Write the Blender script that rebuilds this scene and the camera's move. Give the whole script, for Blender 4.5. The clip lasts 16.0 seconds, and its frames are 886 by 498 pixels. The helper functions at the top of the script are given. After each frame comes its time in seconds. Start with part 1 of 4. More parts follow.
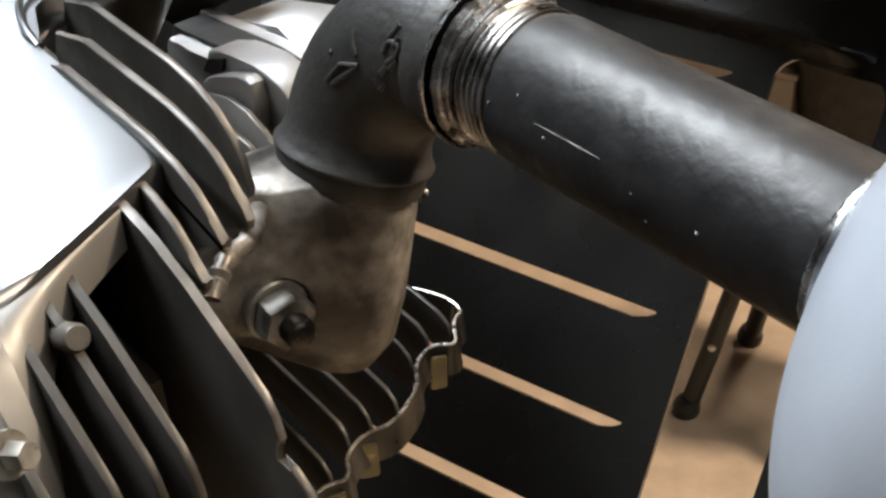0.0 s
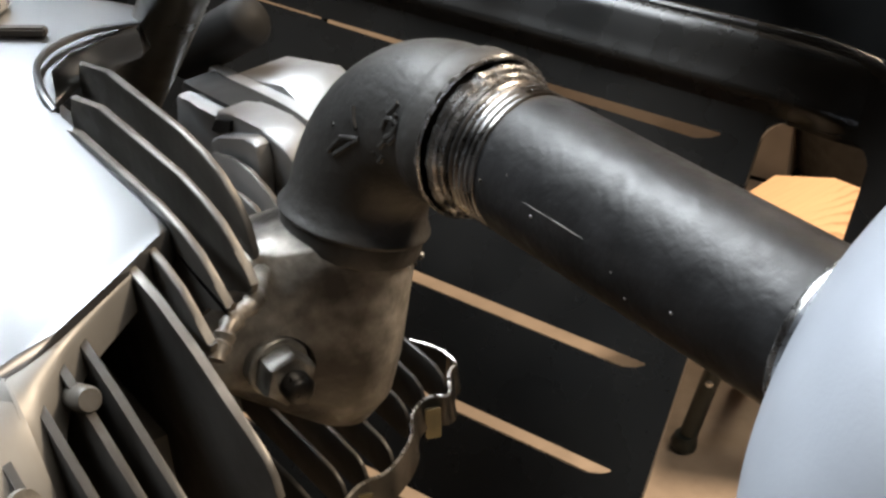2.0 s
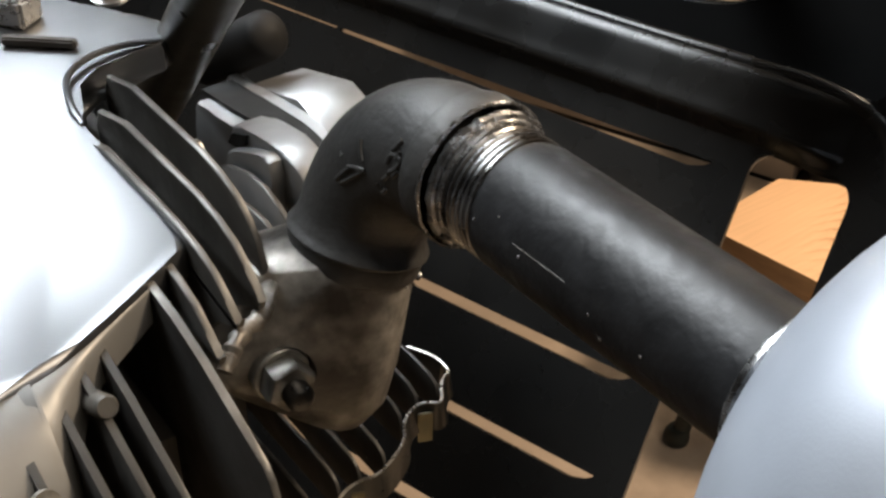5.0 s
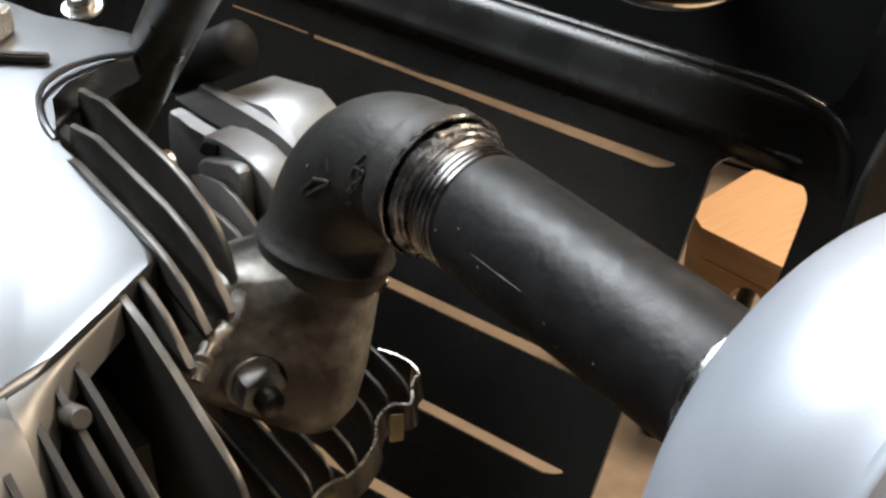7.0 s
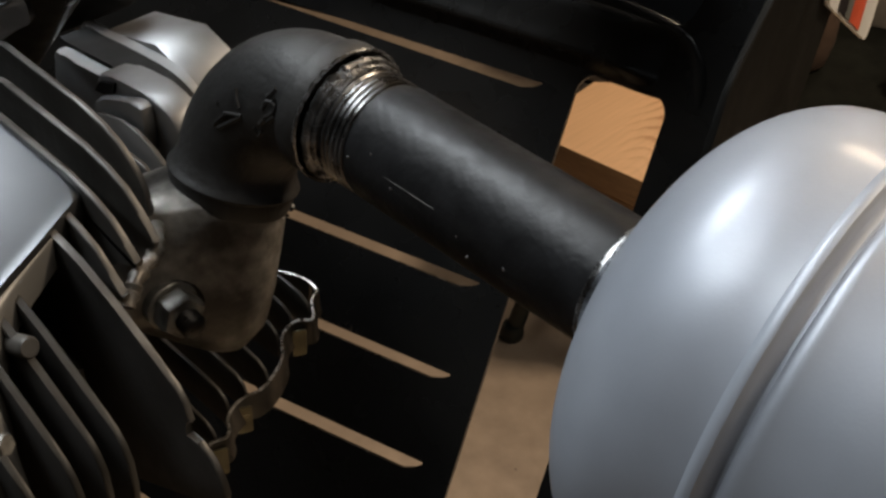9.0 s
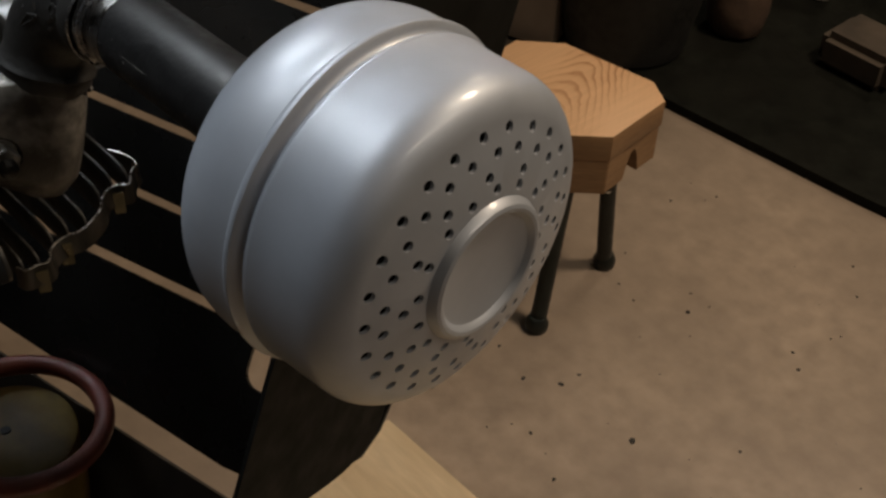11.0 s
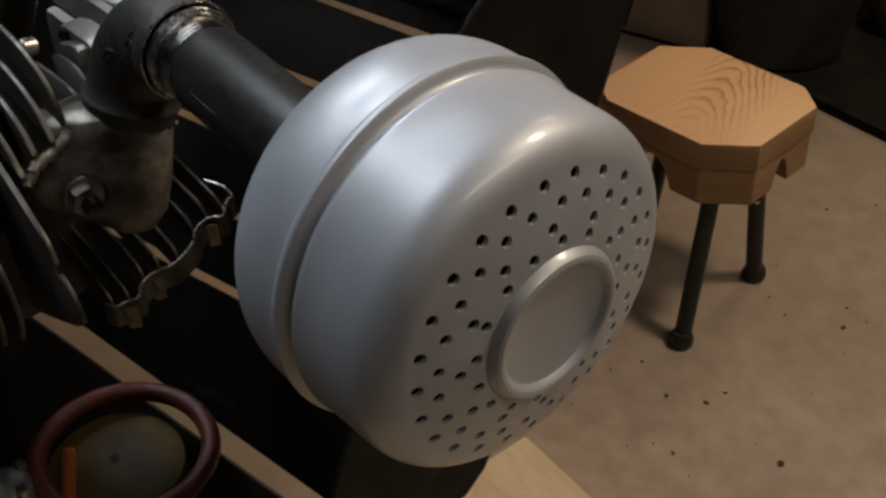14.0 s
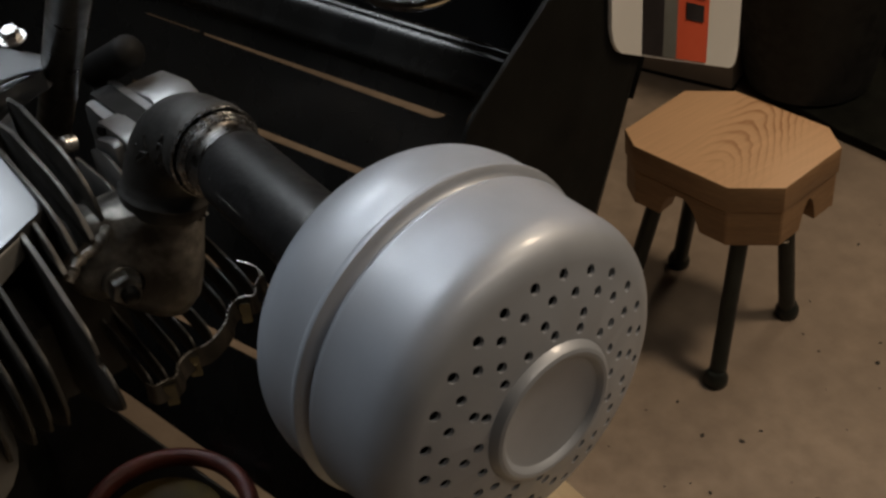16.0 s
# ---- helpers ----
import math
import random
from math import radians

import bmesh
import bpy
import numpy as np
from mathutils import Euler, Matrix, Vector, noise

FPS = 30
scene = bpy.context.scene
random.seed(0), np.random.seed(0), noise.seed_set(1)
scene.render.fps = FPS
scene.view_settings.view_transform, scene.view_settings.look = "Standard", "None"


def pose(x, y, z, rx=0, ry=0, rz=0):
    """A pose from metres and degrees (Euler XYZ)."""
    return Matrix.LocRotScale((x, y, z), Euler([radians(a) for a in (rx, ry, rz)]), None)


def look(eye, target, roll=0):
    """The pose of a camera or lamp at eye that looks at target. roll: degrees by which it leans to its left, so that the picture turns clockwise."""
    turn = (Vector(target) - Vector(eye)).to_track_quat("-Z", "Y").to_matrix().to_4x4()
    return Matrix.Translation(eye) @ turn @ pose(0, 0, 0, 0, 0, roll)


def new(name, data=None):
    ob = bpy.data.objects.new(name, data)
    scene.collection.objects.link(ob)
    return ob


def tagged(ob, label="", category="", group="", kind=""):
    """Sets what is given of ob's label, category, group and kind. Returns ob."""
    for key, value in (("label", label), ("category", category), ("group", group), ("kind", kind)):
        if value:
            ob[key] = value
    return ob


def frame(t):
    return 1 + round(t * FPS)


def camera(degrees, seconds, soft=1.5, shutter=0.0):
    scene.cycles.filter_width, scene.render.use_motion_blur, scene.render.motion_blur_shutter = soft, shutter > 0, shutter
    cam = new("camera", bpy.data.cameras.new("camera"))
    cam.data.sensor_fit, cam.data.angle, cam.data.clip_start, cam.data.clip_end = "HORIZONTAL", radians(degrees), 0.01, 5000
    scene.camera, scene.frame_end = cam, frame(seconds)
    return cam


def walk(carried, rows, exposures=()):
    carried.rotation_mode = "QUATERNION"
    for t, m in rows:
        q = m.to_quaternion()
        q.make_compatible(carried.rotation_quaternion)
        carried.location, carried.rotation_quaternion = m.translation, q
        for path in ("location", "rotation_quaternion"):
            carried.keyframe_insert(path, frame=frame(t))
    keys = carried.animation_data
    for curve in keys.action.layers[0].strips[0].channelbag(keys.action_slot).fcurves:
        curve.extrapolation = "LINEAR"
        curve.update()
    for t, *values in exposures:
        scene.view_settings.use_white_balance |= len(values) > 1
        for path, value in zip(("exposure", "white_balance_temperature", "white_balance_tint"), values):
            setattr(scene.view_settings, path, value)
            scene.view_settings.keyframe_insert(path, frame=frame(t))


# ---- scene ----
cam = camera(38.00, 16.0, soft=2.7)
ROWS = [
    (0.0, 0.2002, -0.1586, 0.9496, 53.48, 2.30, 51.67),
    (0.5, 0.2011, -0.1591, 0.9462, 53.63, 2.16, 51.75),
    (1.0, 0.2037, -0.1576, 0.9467, 53.70, 2.32, 51.63),
    (1.5, 0.2027, -0.1581, 0.9519, 53.68, 2.20, 51.89),
    (2.0, 0.2073, -0.1605, 0.9663, 54.58, 1.82, 52.22),
    (2.5, 0.2106, -0.1652, 0.9766, 54.70, 1.54, 52.82),
    (3.0, 0.2141, -0.1678, 0.9852, 54.71, 1.07, 53.11),
    (5.5, 0.2181, -0.1639, 0.9924, 53.33, -0.09, 54.14),
    (6.0, 0.2179, -0.1646, 0.9960, 53.33, -0.07, 54.16),
    (6.5, 0.2147, -0.1661, 0.9984, 53.39, -0.30, 54.18),
    (7.0, 0.2251, -0.1630, 1.0003, 52.99, 0.12, 53.02),
    (7.5, 0.2358, -0.1606, 1.0034, 52.11, 0.19, 51.48),
    (8.0, 0.2239, -0.1683, 1.0065, 49.91, -0.85, 48.30),
    (10.5, 0.3349, -0.2115, 1.0623, 50.01, -2.74, 44.81),
    (11.0, 0.4053, -0.2056, 1.0825, 48.47, -2.19, 47.38),
    (11.5, 0.4210, -0.2063, 1.0958, 48.29, -1.89, 46.96),
    (12.0, 0.4461, -0.1963, 1.1102, 49.10, 0.36, 47.45),
    (12.5, 0.4534, -0.1789, 1.1176, 49.47, 1.46, 49.01),
    (13.0, 0.4321, -0.1759, 1.1109, 49.94, 1.27, 50.97),
    (13.5, 0.4128, -0.1690, 1.0872, 48.43, 1.17, 52.02),
    (14.0, 0.4009, -0.1623, 1.0758, 48.44, 2.69, 52.86),
    (14.5, 0.4078, -0.1525, 1.0756, 48.93, 4.31, 53.05),
    (15.0, 0.4158, -0.1505, 1.0807, 49.85, 4.67, 53.41),
    (15.5, 0.4167, -0.1549, 1.0948, 49.77, 5.15, 53.09),
    (16.0, 0.4190, -0.1565, 1.1117, 49.81, 5.26, 53.35),
]
walk(cam, [(t, pose(*row)) for t, *row in ROWS],
     [(0.0, 2.06), (1.5, 2.06), (2.5, 1.80), (7.0, 1.52), (8.2, 1.22), (10.3, -0.5), (11.0, 0.0), (12.2, 0.0), (13.0, -0.2), (14.0, 0.0), (14.6, 0.0), (15.5, -0.2), (16.0, -0.38)])

# ---- exposure and light ----
def make_world():
    w = bpy.data.worlds.new("workshop")
    scene.world = w
    w.use_nodes = True
    bg = w.node_tree.nodes["Background"]
    bg.inputs[0].default_value = (0.62, 0.66, 0.75, 1)
    bg.inputs[1].default_value = 0.02


make_world()


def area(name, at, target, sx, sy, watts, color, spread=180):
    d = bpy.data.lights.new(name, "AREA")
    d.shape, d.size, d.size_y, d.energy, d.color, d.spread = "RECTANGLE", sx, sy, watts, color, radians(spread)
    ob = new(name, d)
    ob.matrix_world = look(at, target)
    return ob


# two cool shaded work lamps hung over the engine, and two warm lamps over the floor behind it
area("work_lamp", (-0.95, 0.10, 1.80), (0.03, -0.06, 0.8), 1.1, 0.40, 0.88, (0.88, 0.94, 0.99), 36)
area("work_lamp", (-0.48, -0.32, 1.80), (0.05, -0.05, 0.8), 1.0, 0.75, 0.93, (0.88, 0.94, 0.99), 36)
area("ceiling_lamp", (0.48, 1.32, 2.15), (-0.10, 0.70, 0.0), 0.30, 0.30, 24, (1.0, 0.78, 0.56))
area("ceiling_lamp", (-0.75, 2.45, 2.45), (-0.20, 0.80, 0.0), 0.40, 0.40, 8, (1.0, 0.79, 0.57))
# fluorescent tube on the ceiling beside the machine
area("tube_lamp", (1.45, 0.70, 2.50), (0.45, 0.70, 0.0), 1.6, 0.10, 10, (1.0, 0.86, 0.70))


# ---- materials ----
def mat(name, base, rough=0.5, metal=0.0, var=0.25, scale=30.0, bump=0.1, bscale=200.0, second=None, mix_scale=6.0,
        mix_at=(0.45, 0.65), rough_var=0.15, coat=0.0, bdist=0.0005, stretch=None, spec=0.5):
    """A surface with colour and gloss varied at two scales, and a fine relief."""
    m = bpy.data.materials.new(name)
    m.use_nodes = True
    nt = m.node_tree
    b = nt.nodes["Principled BSDF"]
    tc = nt.nodes.new("ShaderNodeTexCoord")
    src = tc.outputs["Object"]
    if stretch:
        mp = nt.nodes.new("ShaderNodeMapping")
        mp.inputs["Scale"].default_value = stretch
        nt.links.new(src, mp.inputs["Vector"])
        src = mp.outputs["Vector"]

    def noise_at(s, detail=5.0):
        n = nt.nodes.new("ShaderNodeTexNoise")
        n.inputs["Scale"].default_value, n.inputs["Detail"].default_value = s, detail
        nt.links.new(src, n.inputs["Vector"])
        return n

    def ramp(sock, lo, hi, a, c):
        r = nt.nodes.new("ShaderNodeValToRGB")
        r.color_ramp.elements[0].position, r.color_ramp.elements[1].position = lo, hi
        r.color_ramp.elements[0].color, r.color_ramp.elements[1].color = a, c
        nt.links.new(sock, r.inputs[0])
        return r

    lo = tuple(c * (1 - var) for c in base) + (1,)
    hi = tuple(min(1, c * (1 + var)) for c in base) + (1,)
    n1 = noise_at(scale)
    col = ramp(n1.outputs["Fac"], 0.3, 0.7, lo, hi).outputs["Color"]
    if second:
        n2 = noise_at(mix_scale, 8.0)
        f = ramp(n2.outputs["Fac"], mix_at[0], mix_at[1], (0, 0, 0, 1), (1, 1, 1, 1))
        mx = nt.nodes.new("ShaderNodeMix")
        mx.data_type = "RGBA"
        nt.links.new(f.outputs["Color"], mx.inputs["Factor"])
        nt.links.new(col, mx.inputs["A"])
        mx.inputs["B"].default_value = tuple(second) + (1,)
        col = mx.outputs["Result"]
    nt.links.new(col, b.inputs["Base Color"])
    b.inputs["Metallic"].default_value = metal
    n3 = noise_at(scale * 2.3)
    rr = ramp(n3.outputs["Fac"], 0.25, 0.75, (max(0.02, rough - rough_var),) * 3 + (1,), (min(1, rough + rough_var),) * 3 + (1,))
    nt.links.new(rr.outputs["Color"], b.inputs["Roughness"])
    b.inputs["Coat Weight"].default_value = coat
    b.inputs["Specular IOR Level"].default_value = spec
    if bump:
        n4 = noise_at(bscale, 4.0)
        bp = nt.nodes.new("ShaderNodeBump")
        bp.inputs["Strength"].default_value, bp.inputs["Distance"].default_value = bump, bdist
        nt.links.new(n4.outputs["Fac"], bp.inputs["Height"])
        nt.links.new(bp.outputs["Normal"], b.inputs["Normal"])
    return m


M_SILVER = mat("silver_heat_paint", (0.375, 0.405, 0.455), 0.47, 0.34, 0.05, 60, 0.06, 1200, rough_var=0.05, coat=0.32)
M_SILVER.node_tree.nodes["Principled BSDF"].inputs["Coat Roughness"].default_value = 0.13
M_PIPE = mat("black_iron_pipe", (0.010, 0.010, 0.0105), 0.43, 0.1, 0.5, 90, 0.35, 420, (0.022, 0.021, 0.020), 60, (0.56, 0.76), 0.10, spec=0.36)
M_ELBOW = mat("black_malleable_iron", (0.022, 0.0215, 0.0205), 0.55, 0.15, 0.3, 70, 0.6, 420, (0.045, 0.042, 0.038), 30, (0.5, 0.8), 0.12)
M_WELD = mat("bare_steel_weld", (0.30, 0.30, 0.30), 0.26, 0.9, 0.5, 160, 0.35, 300, (0.05, 0.045, 0.042), 70, (0.54, 0.70))
M_THREAD = mat("cut_thread_steel", (0.25, 0.25, 0.25), 0.30, 0.9, 0.3, 120, 0.1, 400, (0.03, 0.026, 0.022), 60, (0.40, 0.60))
M_SOOT = mat("burnt_weld", (0.02, 0.019, 0.018), 0.35, 0.6, 0.4, 160, 0.35, 300)
M_FIN = mat("cast_fin_grey", (0.070, 0.067, 0.062), 0.42, 0.2, 0.3, 40, 0.3, 350, (0.036, 0.034, 0.030), 22, (0.4, 0.7))
M_FINEDGE = mat("worn_fin_edge", (0.085, 0.081, 0.075), 0.45, 0.35, 0.3, 90, 0.15, 400, (0.045, 0.042, 0.037), 60, (0.45, 0.65))
# fin edge colour darkened for the shade under the port
M_LOWSHADE = mat("shaded_fin_edge", (0.055, 0.052, 0.047), 0.45, 0.3, 0.4, 90, 0.15, 400, (0.02, 0.018, 0.016), 50, (0.45, 0.62))
# darker copy of the fin edge for fins that catch less light
M_DIMEDGE = mat("dimmed_fin_edge", (0.030, 0.029, 0.026), 0.5, 0.2, 0.4, 70, 0.2, 350, (0.022, 0.020, 0.017), 40, (0.42, 0.66), spec=0.3)
M_BLOCK = mat("dark_cast_block", (0.030, 0.028, 0.025), 0.7, 0.2, 0.4, 40, 0.4, 250)
M_PORT = mat("scorched_casting", (0.235, 0.22, 0.195), 0.40, 0.3, 0.5, 150, 0.6, 420, (0.030, 0.026, 0.022), 26, (0.42, 0.58), 0.12)
M_SHROUD = mat("zinc_sheet", (0.168, 0.174, 0.182), 0.33, 0.9, 0.05, 30, 0.01, 500, (0.142, 0.146, 0.152), 18, (0.3, 0.9), 0.03)
M_SKIRT = mat("dull_zinc_sheet", (0.155, 0.157, 0.155), 0.52, 0.45, 0.12, 30, 0.05, 400, (0.11, 0.108, 0.102), 18, (0.4, 0.75))
M_ALU = mat("cast_aluminium", (0.27, 0.275, 0.28), 0.42, 0.7, 0.08, 80, 0.12, 350, (0.19, 0.19, 0.188), 40, (0.5, 0.75), rough_var=0.06)
M_BOLT = mat("zinc_bolt", (0.50, 0.50, 0.49), 0.3, 0.9, 0.2, 120, 0.1, 300)
M_DARKBOLT = mat("sooty_nut", (0.24, 0.235, 0.215), 0.42, 0.5, 0.35, 140, 0.15, 300, (0.07, 0.064, 0.056), 120, (0.45, 0.65))
M_BLACK = mat("black_enamel", (0.010, 0.010, 0.0098), 0.27, 0.0, 0.3, 20, 0.04, 150, (0.014, 0.0132, 0.012), 9, (0.45, 0.7), 0.08)
# near-black that paints the shade inside the panel's well
M_WELLSHADE = mat("well_shade_black", (0.004, 0.004, 0.004), 0.8, 0.0, 0.3, 20, 0.1, 150, spec=0.05)
M_BLACKMATT = mat("black_dull", (0.008, 0.008, 0.008), 0.6, 0.0, 0.3, 20, 0.1, 150, spec=0.15)
M_TUBE = mat("olive_dark_tube", (0.060, 0.056, 0.046), 0.36, 0.4, 0.3, 40, 0.1, 250)
M_FLOOR = mat("concrete_floor", (0.31, 0.245, 0.187), 0.60, 0.0, 0.16, 34, 0.25, 160, (0.205, 0.160, 0.122), 3.4, (0.42, 0.74), 0.12, bdist=0.001)
M_PINE = mat("pale_plywood", (0.62, 0.50, 0.33), 0.6, 0.0, 0.08, 30, 0.08, 300, (0.50, 0.38, 0.23), 6, (0.5, 0.75), stretch=(1, 5, 1))
M_LEG = mat("black_green_pipe", (0.014, 0.018, 0.016), 0.42, 0.3, 0.3, 60, 0.1, 300)
M_RUBBER = mat("red_rubber", (0.15, 0.035, 0.022), 0.5, 0.0, 0.25, 60, 0.1, 400)
M_YELLOW = mat("dirty_yellow_plate", (0.16, 0.105, 0.020), 0.6, 0.0, 0.25, 40, 0.1, 300, (0.07, 0.046, 0.016), 25, (0.45, 0.7))
M_ORANGE = mat("orange_plastic", (0.75, 0.22, 0.06), 0.4, 0.0, 0.1, 60, 0.05, 300)
M_WHITE = mat("white_paint", (0.74, 0.73, 0.70), 0.4, 0.0, 0.04, 20, 0.03, 200, (0.62, 0.60, 0.56), 7, (0.5, 0.8))
M_RED = mat("red_stripe", (0.62, 0.10, 0.045), 0.4, 0.0, 0.08, 30, 0.03, 200)
M_DARKSTRIPE = mat("dark_stripe", (0.025, 0.022, 0.024), 0.4, 0.0, 0.2, 30, 0.03, 200)
M_GREYSTRIPE = mat("grey_stripe", (0.13, 0.135, 0.125), 0.5, 0.0, 0.2, 30, 0.03, 200)
M_TAUPE = mat("taupe_metal", (0.25, 0.21, 0.175), 0.5, 0.0, 0.12, 20, 0.05, 200)
M_MAT = mat("dark_floor_mat", (0.0080, 0.0088, 0.0068), 0.75, 0.0, 0.4, 30, 0.4, 120, (0.010, 0.0095, 0.0075), 5, (0.5, 0.75), bdist=0.002, spec=0.12)
M_TYRE = mat("black_plastic", (0.010, 0.010, 0.009), 0.6, 0.0, 0.3, 30, 0.2, 150)
M_SACK = mat("brown_paper", (0.085, 0.052, 0.034), 0.8, 0.0, 0.3, 25, 0.5, 60, (0.05, 0.03, 0.02), 14, (0.45, 0.65), bdist=0.003)
M_PALE = mat("pale_plastic", (0.30, 0.27, 0.23), 0.5, 0.0, 0.15, 20, 0.1, 150, (0.18, 0.155, 0.13), 12, (0.5, 0.7))
M_CRATE = mat("brown_crate", (0.060, 0.046, 0.034), 0.65, 0.0, 0.3, 20, 0.2, 150)
M_WALL = mat("workshop_wall", (0.07, 0.066, 0.06), 0.85, 0.0, 0.15, 4, 0.1, 60)
M_CEIL = mat("ceiling_board", (0.13, 0.120, 0.108), 0.85, 0.0, 0.08, 4, 0.1, 60)
M_GUARD = mat("crimped_sheet", (0.105, 0.100, 0.090), 0.38, 0.85, 0.3, 120, 0.15, 300, (0.05, 0.045, 0.038), 60, (0.45, 0.7))
M_BAG = mat("brown_leather", (0.030, 0.021, 0.015), 0.55, 0.0, 0.4, 25, 0.6, 60, (0.075, 0.055, 0.04), 16, (0.55, 0.7), bdist=0.006)
M_RIM = mat("bright_rim", (0.50, 0.49, 0.46), 0.28, 0.9, 0.3, 150, 0.1, 300, (0.14, 0.125, 0.105), 70, (0.5, 0.7))
M_TAB = mat("brassy_tab", (0.085, 0.076, 0.048), 0.38, 0.8, 0.25, 120, 0.1, 300)
M_FLANGE = mat("dusty_black_sheet", (0.0080, 0.0078, 0.0068), 0.62, 0.0, 0.25, 30, 0.1, 200, spec=0.08)
M_RAIL = mat("dusty_brown_rail", (0.030, 0.023, 0.017), 0.6, 0.0, 0.3, 40, 0.15, 200)
M_CHROME = mat("chrome_ring", (0.75, 0.75, 0.74), 0.12, 1.0, 0.05, 60, 0.02, 300, rough_var=0.05)


def wood_material():
    """Flat-sawn pine: nested flame-shaped growth rings along the seat, fading into plain straight grain."""
    m = bpy.data.materials.new("varnished_pine")
    m.use_nodes = True
    nt = m.node_tree
    b = nt.nodes["Principled BSDF"]
    tc = nt.nodes.new("ShaderNodeTexCoord")

    def math_node(op, a, c=None):
        n = nt.nodes.new("ShaderNodeMath")
        n.operation = op
        for k, v in enumerate((a, c)):
            if v is None:
                continue
            if isinstance(v, (int, float)):
                n.inputs[k].default_value = v
            else:
                nt.links.new(v, n.inputs[k])
        return n.outputs[0]

    def noise_at(scale, detail, src):
        n = nt.nodes.new("ShaderNodeTexNoise")
        n.inputs["Scale"].default_value, n.inputs["Detail"].default_value = scale, detail
        nt.links.new(src, n.inputs["Vector"])
        return n.outputs["Fac"]
    sp = nt.nodes.new("ShaderNodeSeparateXYZ")
    nt.links.new(tc.outputs["Object"], sp.inputs[0])
    x, y, z = sp.outputs
    wander = math_node("MULTIPLY", math_node("SUBTRACT", noise_at(18, 4, tc.outputs["Object"]), 0.5), 0.045)
    across = math_node("ADD", math_node("ADD", x, 0.384), math_node("MULTIPLY", math_node("SUBTRACT", y, 0.80), 0.33))
    reach = math_node("SQRT", math_node("ADD", math_node("POWER", math_node("MULTIPLY", math_node("ABSOLUTE", across), 50.0), 2.0), 1.0))
    ring = math_node("ADD", math_node("ADD", y, math_node("MULTIPLY", reach, 0.045)), math_node("ADD", wander, math_node("MULTIPLY", z, 0.9)))
    phase = math_node("FRACT", math_node("MULTIPLY", ring, 52.0))
    late = nt.nodes.new("ShaderNodeValToRGB")
    for k, (pos, v) in enumerate(((0.0, 0.0), (0.55, 0.15), (0.86, 1.0), (1.0, 0.0))):
        e = late.color_ramp.elements[k] if k < 2 else late.color_ramp.elements.new(pos)
        e.position, e.color = pos, (v, v, v, 1)
    nt.links.new(phase, late.inputs[0])
    # the figure is strong along the middle of the board only
    near = nt.nodes.new("ShaderNodeMapRange")
    near.inputs["From Min"].default_value, near.inputs["From Max"].default_value = 0.055, 0.022
    near.inputs["To Min"].default_value, near.inputs["To Max"].default_value = 0.06, 1.0
    nt.links.new(math_node("ABSOLUTE", math_node("SUBTRACT", across, 0.012)), near.inputs["Value"])
    upper = nt.nodes.new("ShaderNodeMapRange")
    upper.inputs["From Min"].default_value, upper.inputs["From Max"].default_value = 0.685, 0.765
    nt.links.new(math_node("ADD", y, math_node("MULTIPLY", math_node("SUBTRACT", noise_at(9, 2, tc.outputs["Object"]), 0.5), 0.12)), upper.inputs["Value"])
    amount = math_node("MULTIPLY", math_node("MULTIPLY", math_node("MULTIPLY", late.outputs["Color"], near.outputs[0]), math_node("ADD", upper.outputs[0], 0.1)), noise_at(30, 4, tc.outputs["Object"]))
    mx = nt.nodes.new("ShaderNodeMix")
    mx.data_type = "RGBA"
    nt.links.new(math_node("MULTIPLY", amount, 1.6), mx.inputs["Factor"])
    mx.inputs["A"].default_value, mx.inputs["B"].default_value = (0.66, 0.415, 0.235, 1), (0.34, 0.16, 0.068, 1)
    mp = nt.nodes.new("ShaderNodeMapping")
    mp.inputs["Scale"].default_value = (260, 14, 60)
    mp.inputs["Rotation"].default_value = (0, 0, radians(-12))
    nt.links.new(tc.outputs["Object"], mp.inputs["Vector"])
    fine = nt.nodes.new("ShaderNodeMix")
    fine.data_type, fine.blend_type = "RGBA", "MULTIPLY"
    fine.inputs["Factor"].default_value = 0.30
    nt.links.new(mx.outputs["Result"], fine.inputs["A"])
    grain = nt.nodes.new("ShaderNodeCombineColor")
    for k, sc in enumerate((1.0, 1.0, 1.0)):
        nt.links.new(math_node("ADD", noise_at(1.0, 4, mp.outputs["Vector"]), 0.45), grain.inputs[k])
    nt.links.new(grain.outputs[0], fine.inputs["B"])
    nt.links.new(fine.outputs["Result"], b.inputs["Base Color"])
    b.inputs["Roughness"].default_value = 0.46
    bp = nt.nodes.new("ShaderNodeBump")
    bp.inputs["Strength"].default_value, bp.inputs["Distance"].default_value = 0.12, 0.0005
    nt.links.new(amount, bp.inputs["Height"])
    nt.links.new(bp.outputs["Normal"], b.inputs["Normal"])
    return m


M_WOOD = wood_material()
# same pine, darkened for the shade on the stool's upright faces
M_WOODSHADE = mat("pine_side_shaded", (0.28, 0.165, 0.082), 0.5, 0.0, 0.16, 60, 0.1, 200, (0.19, 0.105, 0.05), 9, (0.45, 0.75), stretch=(1, 1, 7))


